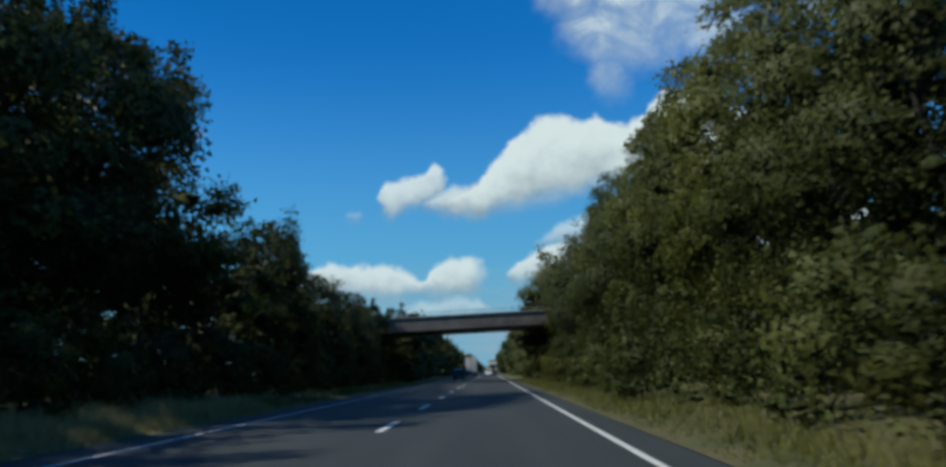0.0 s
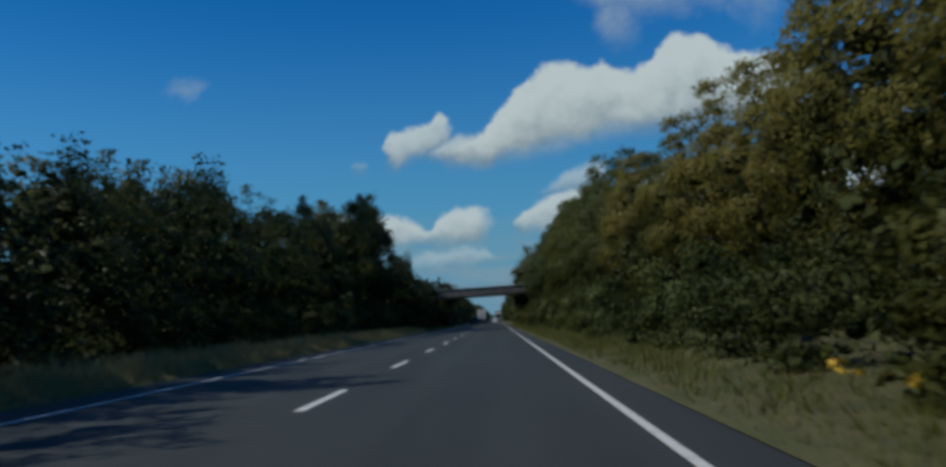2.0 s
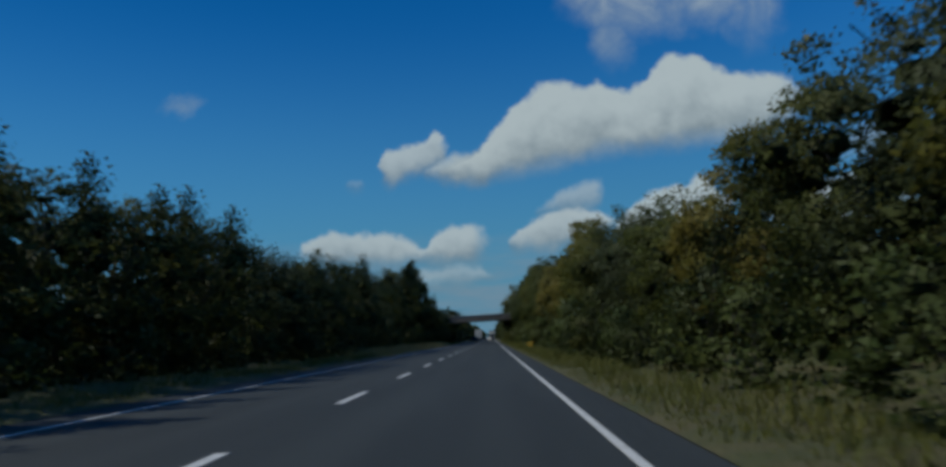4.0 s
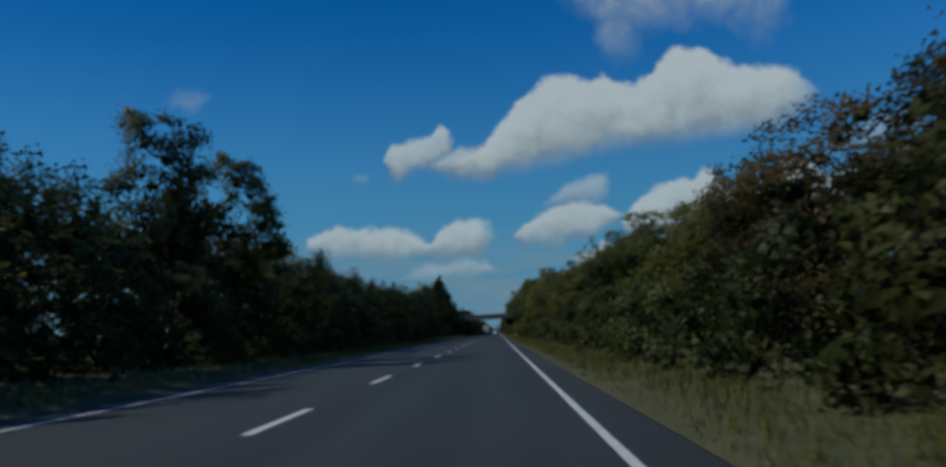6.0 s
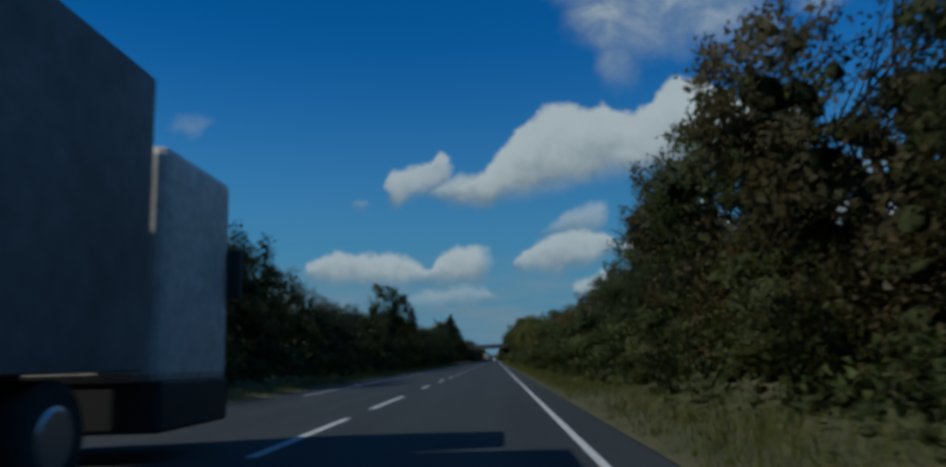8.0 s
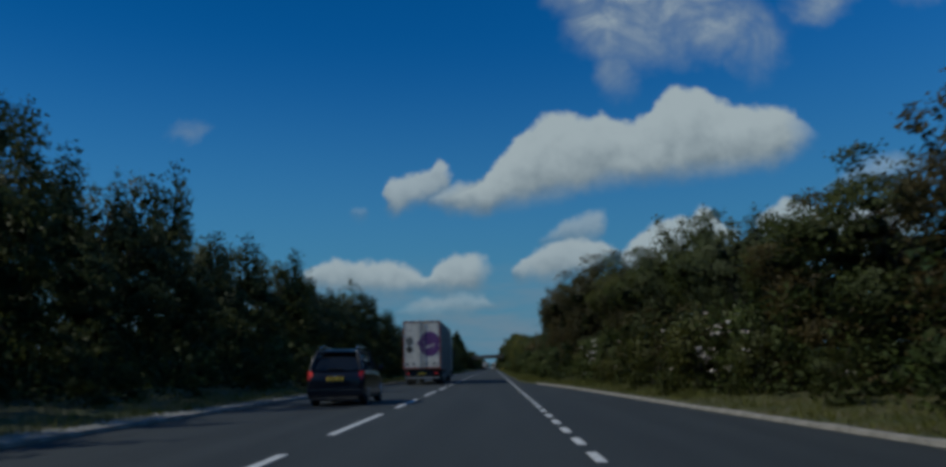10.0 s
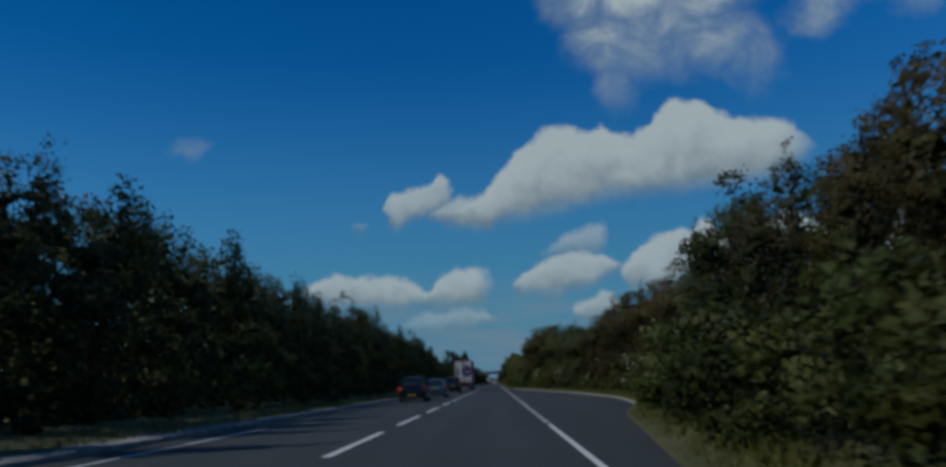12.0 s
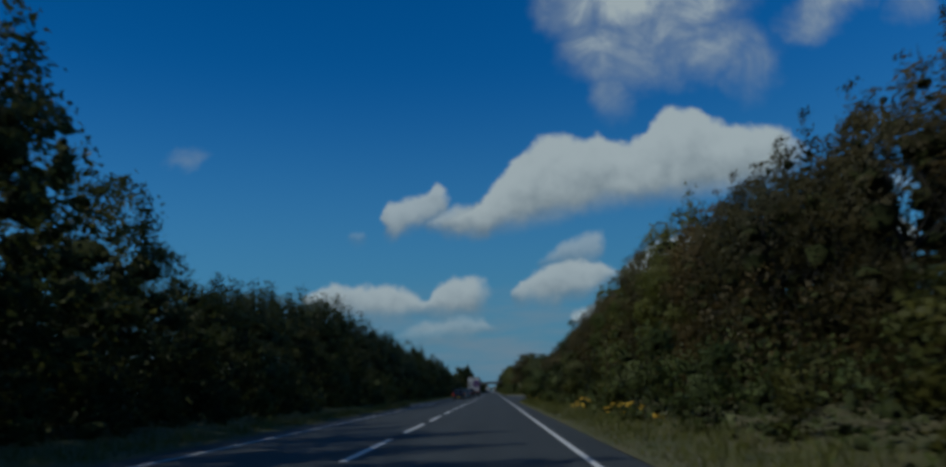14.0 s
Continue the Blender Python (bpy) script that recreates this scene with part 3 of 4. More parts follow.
LEFT_TOPS = [
    12.4, 12.4, 12.4, 12.4, 12.4, 12.4, 11.4, 9.8, 7.4, 6.9, 7.9, 8, 9, 9.8, 10, 9.6, 9.4, 9, 9.1, 9.3, 9.1, 9.3, 9.5, 10,
    10.1, 9.9, 8.8, 9.4, 9.4, 10.2, 9.4, 9.5, 10.4, 9.7, 9.5, 9.2, 9.3, 9.5, 10.2, 10.8, 9.7, 9.5, 7.1, 6.6, 6.3, 6.5, 6.5, 7.4,
    7.4, 7.4, 7.4, 7.4, 7.4, 7.4, 6.4, 6.8, 7.1, 7.5, 7.3, 7, 6.8, 6.5, 7.8, 8.2, 8.9, 9.2, 6.5, 7.2, 9.1, 10.1, 9.5, 10.9,
    10.8, 11.9, 12.4, 13.8, 14.2, 14.6, 14.4, 9.6, 9.8, 9.8, 9.4, 8.2, 8.2, 8.2, 8.2, 8.2, 9, 9.6, 9.5,
]
# how far from the road's middle the belts stand, along the road
RIGHT_LINE = [(-440, 13), (-345, 13.2), (-330, 14.2), (-300, 14.6), (-260, 13.2), (-235, 12.2), (40, 12.4), (110, 12.4)]
LEFT_LINE = [(-440, 11.5), (-330, 11.5), (-300, 13.8), (-200, 13.8), (-175, 10), (-95, 9.8), (-50, 10), (-35, 11), (-15, 14), (30, 14.2), (48, 11.5), (60, 10.6), (110, 10)]


def belt(tops, y):
    return float(np.interp(y, np.arange(len(tops)) * 6.0 - 432, tops))


TREE_LABELS = {
    "hedge_d": "grey-green multi-stemmed tree in the roadside belt", "round": "round-headed dark green tree in the roadside belt",
    "hedge_a": "dense broad green tree in the roadside belt", "hedge_b": "oval leafy green tree in the roadside belt",
    "hedge_c": "yellow-green bushy tree in the roadside belt", "spire": "slender pointed tree with feathery foliage",
    "ash": "airy tree with small grey-green leaves", "autumn": "tree turning yellow-brown in early autumn",
    "thorn": "dense dark hawthorn-like tree with brownish leaves", "thorn_b": "brown-green tree with loose upright twigs",
    "thorn_c": "thick brown-green thorn tree close to the road", "hazel_c": "thick olive-green hazel tree close to the road",
    "tall": "tall dark tree with bare lower trunk", "open": "small open-crowned tree above the hedge",
    "grand_a": "tall dense green tree leaning over the verge", "grand_b": "tall yellow-green tree leaning over the verge",
    "grand_c": "tall tree turning golden brown over the verge",
    "bush": "low bramble bush at the verge", "bush_b": "low leafy shrub at the verge",
}


def plant(kit, kind, x, y, z, high, turn, squash=1.0):
    bush = kind.startswith("bush")
    f = high / (2.2 if bush else 8.0)
    m = pose(x, y, z - 0.1, 0, 0, turn) @ Matrix.Diagonal((f * squash, f * squash, f, 1))
    return tagged(copy_thing(kit[kind], m), TREE_LABELS[kind], "bush" if bush else "tree", "roadside bushes" if bush else "roadside trees")


def plant_all():
    kit = prototypes()
    rng = random.Random(7)
    for side, tops, line in ((1, RIGHT_TOPS, RIGHT_LINE), (-1, LEFT_TOPS, LEFT_LINE)):
        y = -412.0
        while y < 100:
            edge = right_edge(y) if side > 0 else EDGE_L
            x = side * (interp(line, y) + rng.uniform(-0.8, 0.8))
            off = abs(x - edge)
            high = (belt(tops, y) - 0.4) * (rng.uniform(0.87, 0.99) + (0.03 if side < 0 and y < -208 else 0.07 if side < 0 and -76 < y < -26 else 0))
            if side > 0 and -48 < y < 62:
                kind = rng.choice(["grand_c", "grand_b", "grand_a"] if y < 0 else ["grand_a", "grand_b", "grand_a"])
            elif side > 0 and y < -325:
                kind = rng.choice(["thorn_c", "hazel_c", "thorn_c"])
            elif side > 0 and y < -150:
                kind = rng.choice(["thorn", "hedge_a", "hedge_d", "thorn_b", "hedge_d", "thorn"])
            elif side > 0:
                kind = rng.choice(["hedge_a", "hedge_a", "hedge_a", "hedge_c", "hedge_d", "hedge_d", "spire", "autumn"])
            elif y < -376:
                kind = rng.choice(["round", "hedge_b"])
            elif y < -200:
                kind = rng.choice(["ash", "hedge_d", "hedge_d", "ash", "spire", "hedge_b"])
            elif y > -30:
                kind = rng.choice(["round", "tall", "tall", "round", "ash"])
            else:
                kind = rng.choice(["round", "hedge_b", "ash", "ash", "hedge_b", "ash"])
            if side > 0 and -56 < y < -31:
                kind = "grand_c"
            wide = min(1.3, max(0.95, 7.5 / high))
            plant(kit, kind, x, y, verge_height(off), high, (225 if side > 0 else -45) + rng.uniform(-40, 40), wide)
            y += rng.uniform(3.5, 4.6) * min(1.2, max(0.88, high / 8))
        y = -432.0
        while y < 60:
            edge = right_edge(y) if side > 0 else EDGE_L
            off = rng.uniform(2.3, 3.5) + (0.8 if side < 0 else -0.4)
            plant(kit, rng.choice(["bush", "bush_b"]), edge + side * off, y, verge_height(off), rng.uniform(1.2, 2.8), (215 if side > 0 else -35) + rng.uniform(-70, 70))
            y += rng.uniform(3.6, 6.0)
    for y in (-268, -265.5, -263, -304, -301.5, -299, -248, -245):
        plant(kit, "bush", right_edge(y) + 3.4, y, 0.2, 2.7, 215)
    for x, y, high in ((-9.4, -146.3, 9.1), (-8.4, -140.8, 8.6)):
        plant(kit, "open", x, y, 0.4, high, -35 + rng.uniform(-40, 40), 0.94)
    for x, y, high in ((-14.6, 31, 14.8), (-14.2, 23, 13.6)):
        plant(kit, "tall", x, y, 0.3, high, -35, 1.1)
    plant(kit, "ash", -9.8, 43, 0.3, 10.2, -35, 0.75)
    for kind, x, y, high, wide in (("round", -14, -197.5, 11.4, 0.66), ("ash", -13.8, -254, 11.0, 0.75), ("round", -13.4, -269, 10.7, 0.7)):
        plant(kit, kind, x, y, 0.3, high, -35 + rng.uniform(-40, 40), wide)
    for x, y, high, wide in ((-14, -17.5, 10.4, 0.8), (-13.4, -23, 8.0, 0.6)):
        plant(kit, "spire", x, y, 0.3, high, -35, wide)
    for x, y, high in ((-8.8, 52, 6.4), (-8.6, 60, 6.4), (-8.9, 67, 5.6), (-9.3, 74, 5.4)):
        plant(kit, "ash", x, y, 0.2, high, -35 + rng.uniform(-40, 40), 0.9)
    for x, y, high in ((6.6, 91, 1.7), (7.4, 94, 2.6), (7.6, 66, 2.4), (7.9, 72, 2.8), (-10.3, 16, 3.0), (-10.5, 20, 2.6), (-10.4, 25, 3.2), (-10.6, 31, 2.8), (-10.3, 36, 3.1)):
        plant(kit, "bush_b", x, y, 0.1, high, rng.uniform(0, 360))
    for y in np.arange(-346, -318, 2.7):
        plant(kit, "bush" if int(y) % 2 else "bush_b", right_edge(y) + rng.uniform(1.3, 2.0), float(y), 0.1, rng.uniform(1.6, 2.5), rng.uniform(170, 260))
    for x, y, high in ((14.0, -294, 7.9), (13.6, -312, 8.8)):
        plant(kit, "spire", x, y, 0.4, high, 215, 0.5)
    for ob in kit.values():
        for o in (*ob.children_recursive, ob):
            bpy.data.objects.remove(o)
    # brambles and nettles that close the foot of the belt
    low = np.random.default_rng(19)
    for side in (1, -1):
        lobes = []
        for y in np.arange(-436, 190, 0.9):
            edge = right_edge(y) if side > 0 else EDGE_L
            wide = 0.0 if side < 0 else -0.8
            for near, high in ((3.0 + wide, 0.55), (3.9 + wide, 0.9), (5.0 + wide, 1.4), (6.4 + wide, 1.8)):
                off = near + low.uniform(-0.6, 0.6) + (0 if side > 0 else 1.0)
                h = high * low.uniform(0.6, 1.35)
                lobes.append((edge + side * off, y + low.normal() * 0.3, verge_height(off) + h * 0.5, low.uniform(0.4, 0.75), low.uniform(0.4, 0.75), h * 0.62))
        # taller scrub between the verge and the belt
        line, tops = (RIGHT_LINE, RIGHT_TOPS) if side > 0 else (LEFT_LINE, LEFT_TOPS)
        for y0, y1, leaf in ((-430, -205, L_THORN if side > 0 else L_OAK), (-205, 110, L_OAK_LIT if side > 0 else L_OAK)):
            scrub = []
            for y in np.arange(y0, y1, 2.4):
                edge = right_edge(y) if side > 0 else EDGE_L
                off = interp(line, y) - abs(edge) - low.uniform(1.6, 3.0)
                high = low.uniform(0.26, 0.46) * belt(tops, y)
                if off < 2.6:
                    continue
                for q in (0.2, 0.4, 0.55, 0.7, 0.85, 0.95):
                    fat = 0.30 * high * (1.25 - 0.75 * q)
                    scrub.append((edge + side * off + low.normal() * 0.3, y + low.normal() * 0.7, verge_height(off) + high * q - 0.5 * fat, fat, fat, 0.8 * fat))
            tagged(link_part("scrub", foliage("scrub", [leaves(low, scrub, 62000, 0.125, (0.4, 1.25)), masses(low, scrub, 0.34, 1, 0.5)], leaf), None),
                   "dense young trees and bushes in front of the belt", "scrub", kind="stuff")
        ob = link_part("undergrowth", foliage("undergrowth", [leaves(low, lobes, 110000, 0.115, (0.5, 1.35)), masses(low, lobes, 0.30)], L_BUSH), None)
        tagged(ob, "tangled brambles and nettles at the foot of the trees", "undergrowth", kind="stuff")
    # the mass of trees behind the front rows
    deep = np.random.default_rng(9)
    for side, tops, line in ((1, RIGHT_TOPS, RIGHT_LINE), (-1, LEFT_TOPS, LEFT_LINE)):
        lobes, low_lobes = [], []
        for y in np.arange(-440, 200, 2.6):
            high = belt(tops, y) * deep.uniform(0.84, 0.99)
            x = side * (interp(line, y) + deep.uniform(2.8, 5.5))
            for q in (0.12, 0.36) if side < 0 and 14 < y < 44 else (0.12, 0.36, 0.6, 0.82):
                (lobes if q > 0.5 else low_lobes).append((x + deep.normal() * 0.6, y + deep.normal() * 0.6, high * q, 2.0 - 0.8 * q, 2.2 - 0.8 * q, high * 0.16))
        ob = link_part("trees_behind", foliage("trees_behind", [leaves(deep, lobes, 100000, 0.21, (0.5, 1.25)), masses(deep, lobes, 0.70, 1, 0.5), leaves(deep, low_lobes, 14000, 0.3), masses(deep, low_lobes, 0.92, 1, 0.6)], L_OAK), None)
        tagged(ob, "dense dark woodland behind the front row of trees", "trees", kind="stuff")


plant_all()


def far_woods():
    """Tree belts far down the road, as one mass on each side."""
    rng = np.random.default_rng(5)
    for side in (1, -1):
        lobes = []
        for y in np.arange(97, 1100, 5.0):
            high = (10 if side > 0 else 8.5) * rng.uniform(0.75, 1.1)
            x = side * (8.3 + rng.uniform(0, 2.0))
            for q in np.linspace(0.15, 0.88, 4):
                lobes.append((x + rng.normal() * 0.6, y + rng.normal() * 1.5, high * q, 2.2, 3.2, high * 0.2))
        ob = link_part("far_trees", foliage("far_trees", [leaves(rng, lobes, 40000, 0.5), masses(rng, lobes, 0.9, 1, 0.7)], L_OAK), None)
        tagged(ob, "distant belt of dark green trees along the road", "trees", kind="stuff")
    lobes = [(x, 1150 + abs(x), 5, 9, 9, 6 + 3 * math.sin(x)) for x in range(-400, 401, 14)]
    tagged(link_part("far_trees", foliage("far_trees", [leaves(rng, lobes, 9000, 2.0), masses(rng, lobes)], L_OAK), None), "distant trees closing the view down the road", "trees", kind="stuff")


far_woods()


def grass(name, side, span, n, mat, tall, seed, label):
    """Blades of long verge grass."""
    rng = np.random.default_rng(seed)
    y = rng.uniform(*span, n)
    o = np.abs(rng.normal(size=n)) * 1.5 + 0.08
    e = np.interp(y, *zip(*sorted(LAYBY))) if side > 0 else np.full(n, EDGE_L)
    tuft = 0.5 + 0.5 * np.sin(y * 2.1 + 3 * np.sin(y * 0.37)) * np.sin(o * 3.3 + y)
    x = e + side * o
    z = np.interp(o, [0, 0.4, 2.0, 5.0, 9.0], [0.0, 0.06, 0.12, 0.35, 0.6])
    h = tall * (0.14 + 0.30 * tuft * rng.uniform(0.4, 1.3, n)) * np.clip(0.3 + o, 0.35, 1.15)
    a, w = rng.uniform(0, 2 * np.pi, n), rng.uniform(0.006, 0.016, n)
    lean = rng.normal(size=(n, 2)) * 0.35 * h[:, None]
    base = np.stack([x, y, z - 0.02], 1)
    dx = np.stack([np.cos(a) * w, np.sin(a) * w, 0 * a], 1)
    tip = base + np.stack([lean[:, 0], lean[:, 1], h], 1)
    v = np.stack([base - dx, base + dx, tip], 1).reshape(-1, 3)
    ob = link_part(name, mesh_np(name, v, np.arange(3 * n).reshape(-1, 3)), mat)
    return tagged(ob, label, "grass", kind="stuff")


grass("grass", 1, (-430, 80), 110000, L_GRASS, 0.72, 31, "long yellow-green grass on the verge")
grass("grass", -1, (-430, 80), 80000, L_GRASS, 0.75, 32, "long green grass on the verge")
grass("dry_grass", -1, (-62, 26), 60000, L_STRAW, 1.3, 33, "tall pale dry grass on the verge")


# ---- bridge ----
def build_bridge():
    b = new("road_bridge")
    b.matrix_basis = pose(0, 77, 0.05, 0, -1.6, 3)
    box_part("deck_beam", (-34, 34, 0.6, 10.4, 5.25, 5.95), M_CONC, b, "dark concrete deck", 0.04)
    for y0, y1 in ((0.15, 0.62), (10.38, 10.85)):
        box_part("edge_beam", (-34, 34, y0 + 0.1, y1 - 0.1, 5.3, 6.6), M_CONC, b, "weathered concrete edge beam", 0.02)
        box_part("coping", (-34, 34, y0, y1, 6.6, 6.75), M_KERB, b, "pale concrete coping", 0.03)
    for yy in (0.38, 10.62):
        box_part("rail", (-34, 34, yy - 0.02, yy + 0.02, 7.08, 7.12), M_STEEL, b)
        for i in range(35):
            box_part("rail_post", (-34 + 2 * i - 0.02, -34 + 2 * i + 0.02, yy - 0.03, yy + 0.03, 6.74, 7.11), M_STEEL, b)
    for sgn in (-1, 1):
        x0, x1 = sorted((sgn * 11.5, sgn * 13))
        box_part("abutment", (x0, x1, 0.6, 10.4, -0.5, 5.25), M_CONC, b, "", 0.05)
    tagged(b, "concrete beam road bridge crossing over the road", "bridge")


build_bridge()


# ---- kerbs ----
def kerb_run(name, points, label, length=0.92):
    """Kerb stones laid end to end along a line of points."""
    root = new(name)
    mesh = bpy.data.meshes.new("kerb_stone")
    bm = bmesh.new()
    box(bm, -0.0625, 0.0625, -length / 2 + 0.006, length / 2 - 0.006, -0.15, 0.095, 0.012)
    bm.to_mesh(mesh)
    bm.free()
    mesh.materials.append(M_KERB)
    pts = [Vector((*p, 0)) for p in points]
    left = 0.0
    for a, b in zip(pts, pts[1:]):
        way = b - a
        d = left
        while d < way.length:
            p = a + way * (d / way.length)
            ob = link_part("kerb_stone", mesh, None, root)
            ob.matrix_basis = pose(p.x, p.y, random.uniform(-0.008, 0.008), 0, 0, math.degrees(math.atan2(-way.x, way.y)))
            d += length
        left = d - way.length
    return tagged(root, label, "kerb")


kerb_run("kerb", [(right_edge(y) + 0.07, y) for y in range(-319, -235, 6)], "pale concrete kerb along the lay-by")
kerb_run("kerb", [(EDGE_L - 0.07, y) for y in (-346, -222)], "pale concrete kerb along the far side")
tagged(box_part("pavement_footway", (EDGE_L - 1.15, EDGE_L - 0.15, -346, -222, -0.1, 0.10), M_KERB), "narrow pale concrete footway behind the kerb", "footway", kind="structure")
tagged(box_part("pavement_apron", (-9.4, -5.4, -32, -25.5, -0.1, 0.10), M_KERB), "pale concrete field entrance beside the road", "entrance", kind="structure")


# ---- traffic ----
def paint(name, col, rough=0.28):
    m = material(name, two_tone(col, tuple(c * 0.8 for c in col), 1.5), rough, 0.0)
    m.node_tree.nodes["Principled BSDF"].inputs["Coat Weight"].default_value = 0.2
    m.node_tree.nodes["Principled BSDF"].inputs["Specular IOR Level"].default_value = 0.3
    return m


M_BLACK, M_DARKBLUE, M_SILVERBLUE = paint("black_paint", (0.006, 0.006, 0.008)), paint("navy_paint", (0.006, 0.008, 0.014)), paint("blue_grey_paint", (0.035, 0.070, 0.095))
M_WHITE = material("white_panel", two_tone((0.80, 0.76, 0.68), (0.66, 0.62, 0.54), 0.9, fine=5), 0.5)
# grey with the shade of the lorry's unlit side put into its colour
M_DIM_GREY = material("dimmed_grey_panel", two_tone((0.22, 0.225, 0.215), (0.15, 0.155, 0.145), 0.7, fine=4), 0.6)
M_GLASS = material("dark_glass", (0.012, 0.014, 0.016), 0.06)
M_TYRE = material("tyre_rubber", two_tone((0.02, 0.02, 0.02), (0.035, 0.033, 0.03), 8.0), 0.9)
M_RIM = material("alloy", (0.45, 0.45, 0.46), 0.35, 0.9)
M_PLASTIC = material("black_plastic", (0.02, 0.02, 0.02), 0.6)
M_PLATE = material("yellow_plate", (0.62, 0.42, 0.03), 0.5)
M_CHROME = material("chrome", (0.7, 0.7, 0.7), 0.15, 1.0)
M_RED = material("red_lens", (0.35, 0.01, 0.01), 0.2)
M_REDTAPE = material("red_marker_tape", (0.24, 0.05, 0.035), 0.5)
M_PURPLE = material("purple_print", two_tone((0.09, 0.03, 0.13), (0.13, 0.05, 0.17), 1.5), 0.5)
M_LAMP = bpy.data.materials.new("lit_tail_lamp")
M_LAMP.use_nodes = True
M_LAMP.node_tree.nodes["Principled BSDF"].inputs["Base Color"].default_value = (0.4, 0.01, 0.01, 1)
M_LAMP.node_tree.nodes["Principled BSDF"].inputs["Emission Color"].default_value = (1.0, 0.06, 0.04, 1)
M_LAMP.node_tree.nodes["Principled BSDF"].inputs["Emission Strength"].default_value = 0.25


def loft(sections):
    """A closed skin through equal-sided rings."""
    bm = bmesh.new()
    rings = [[bm.verts.new(p) for p in ring] for ring in sections]
    n = len(rings[0])
    for a, b in zip(rings, rings[1:]):
        for i in range(n):
            bm.faces.new((a[i], a[(i + 1) % n], b[(i + 1) % n], b[i]))
    bm.faces.new(rings[0][::-1])
    bm.faces.new(rings[-1])
    bmesh.ops.recalc_face_normals(bm, faces=bm.faces)
    return bm


def wheel(parent, x, y, r, w):
    side = 1 if x > 0 else -1
    bm = bmesh.new()
    turn = Matrix.Rotation(radians(90), 4, "Y")
    bmesh.ops.create_cone(bm, cap_ends=True, segments=24, radius1=r, radius2=r, depth=w, matrix=Matrix.Translation((x, y, r)) @ turn)
    bmesh.ops.bevel(bm, geom=[e for e in bm.edges if len(e.link_faces) == 2 and e.calc_face_angle(0) > 1], offset=0.03, segments=2, affect="EDGES")
    tyre = part("wheel", bm, M_TYRE, parent, "black rubber tyre")
    bm = bmesh.new()
    bmesh.ops.create_cone(bm, cap_ends=True, segments=20, radius1=r * 0.62, radius2=r * 0.5, depth=0.04, matrix=Matrix.Translation((x + side * (w / 2 + 0.005), y, r)) @ Matrix.Rotation(radians(90 * side), 4, "Y"))
    part("rim", bm, M_RIM, tyre)


def rounded(ob, crease=0.35):
    """Rounds a coarse cage into a smooth pressed panel."""
    mesh = ob.data
    attr = mesh.attributes.new("crease_edge", "FLOAT", "EDGE")
    attr.data.foreach_set("value", np.full(len(mesh.edges), crease, np.float32))
    mesh.polygons.foreach_set("use_smooth", np.ones(len(mesh.polygons), bool))
    mod = ob.modifiers.new("round", "SUBSURF")
    mod.levels = mod.render_levels = 2
    return ob


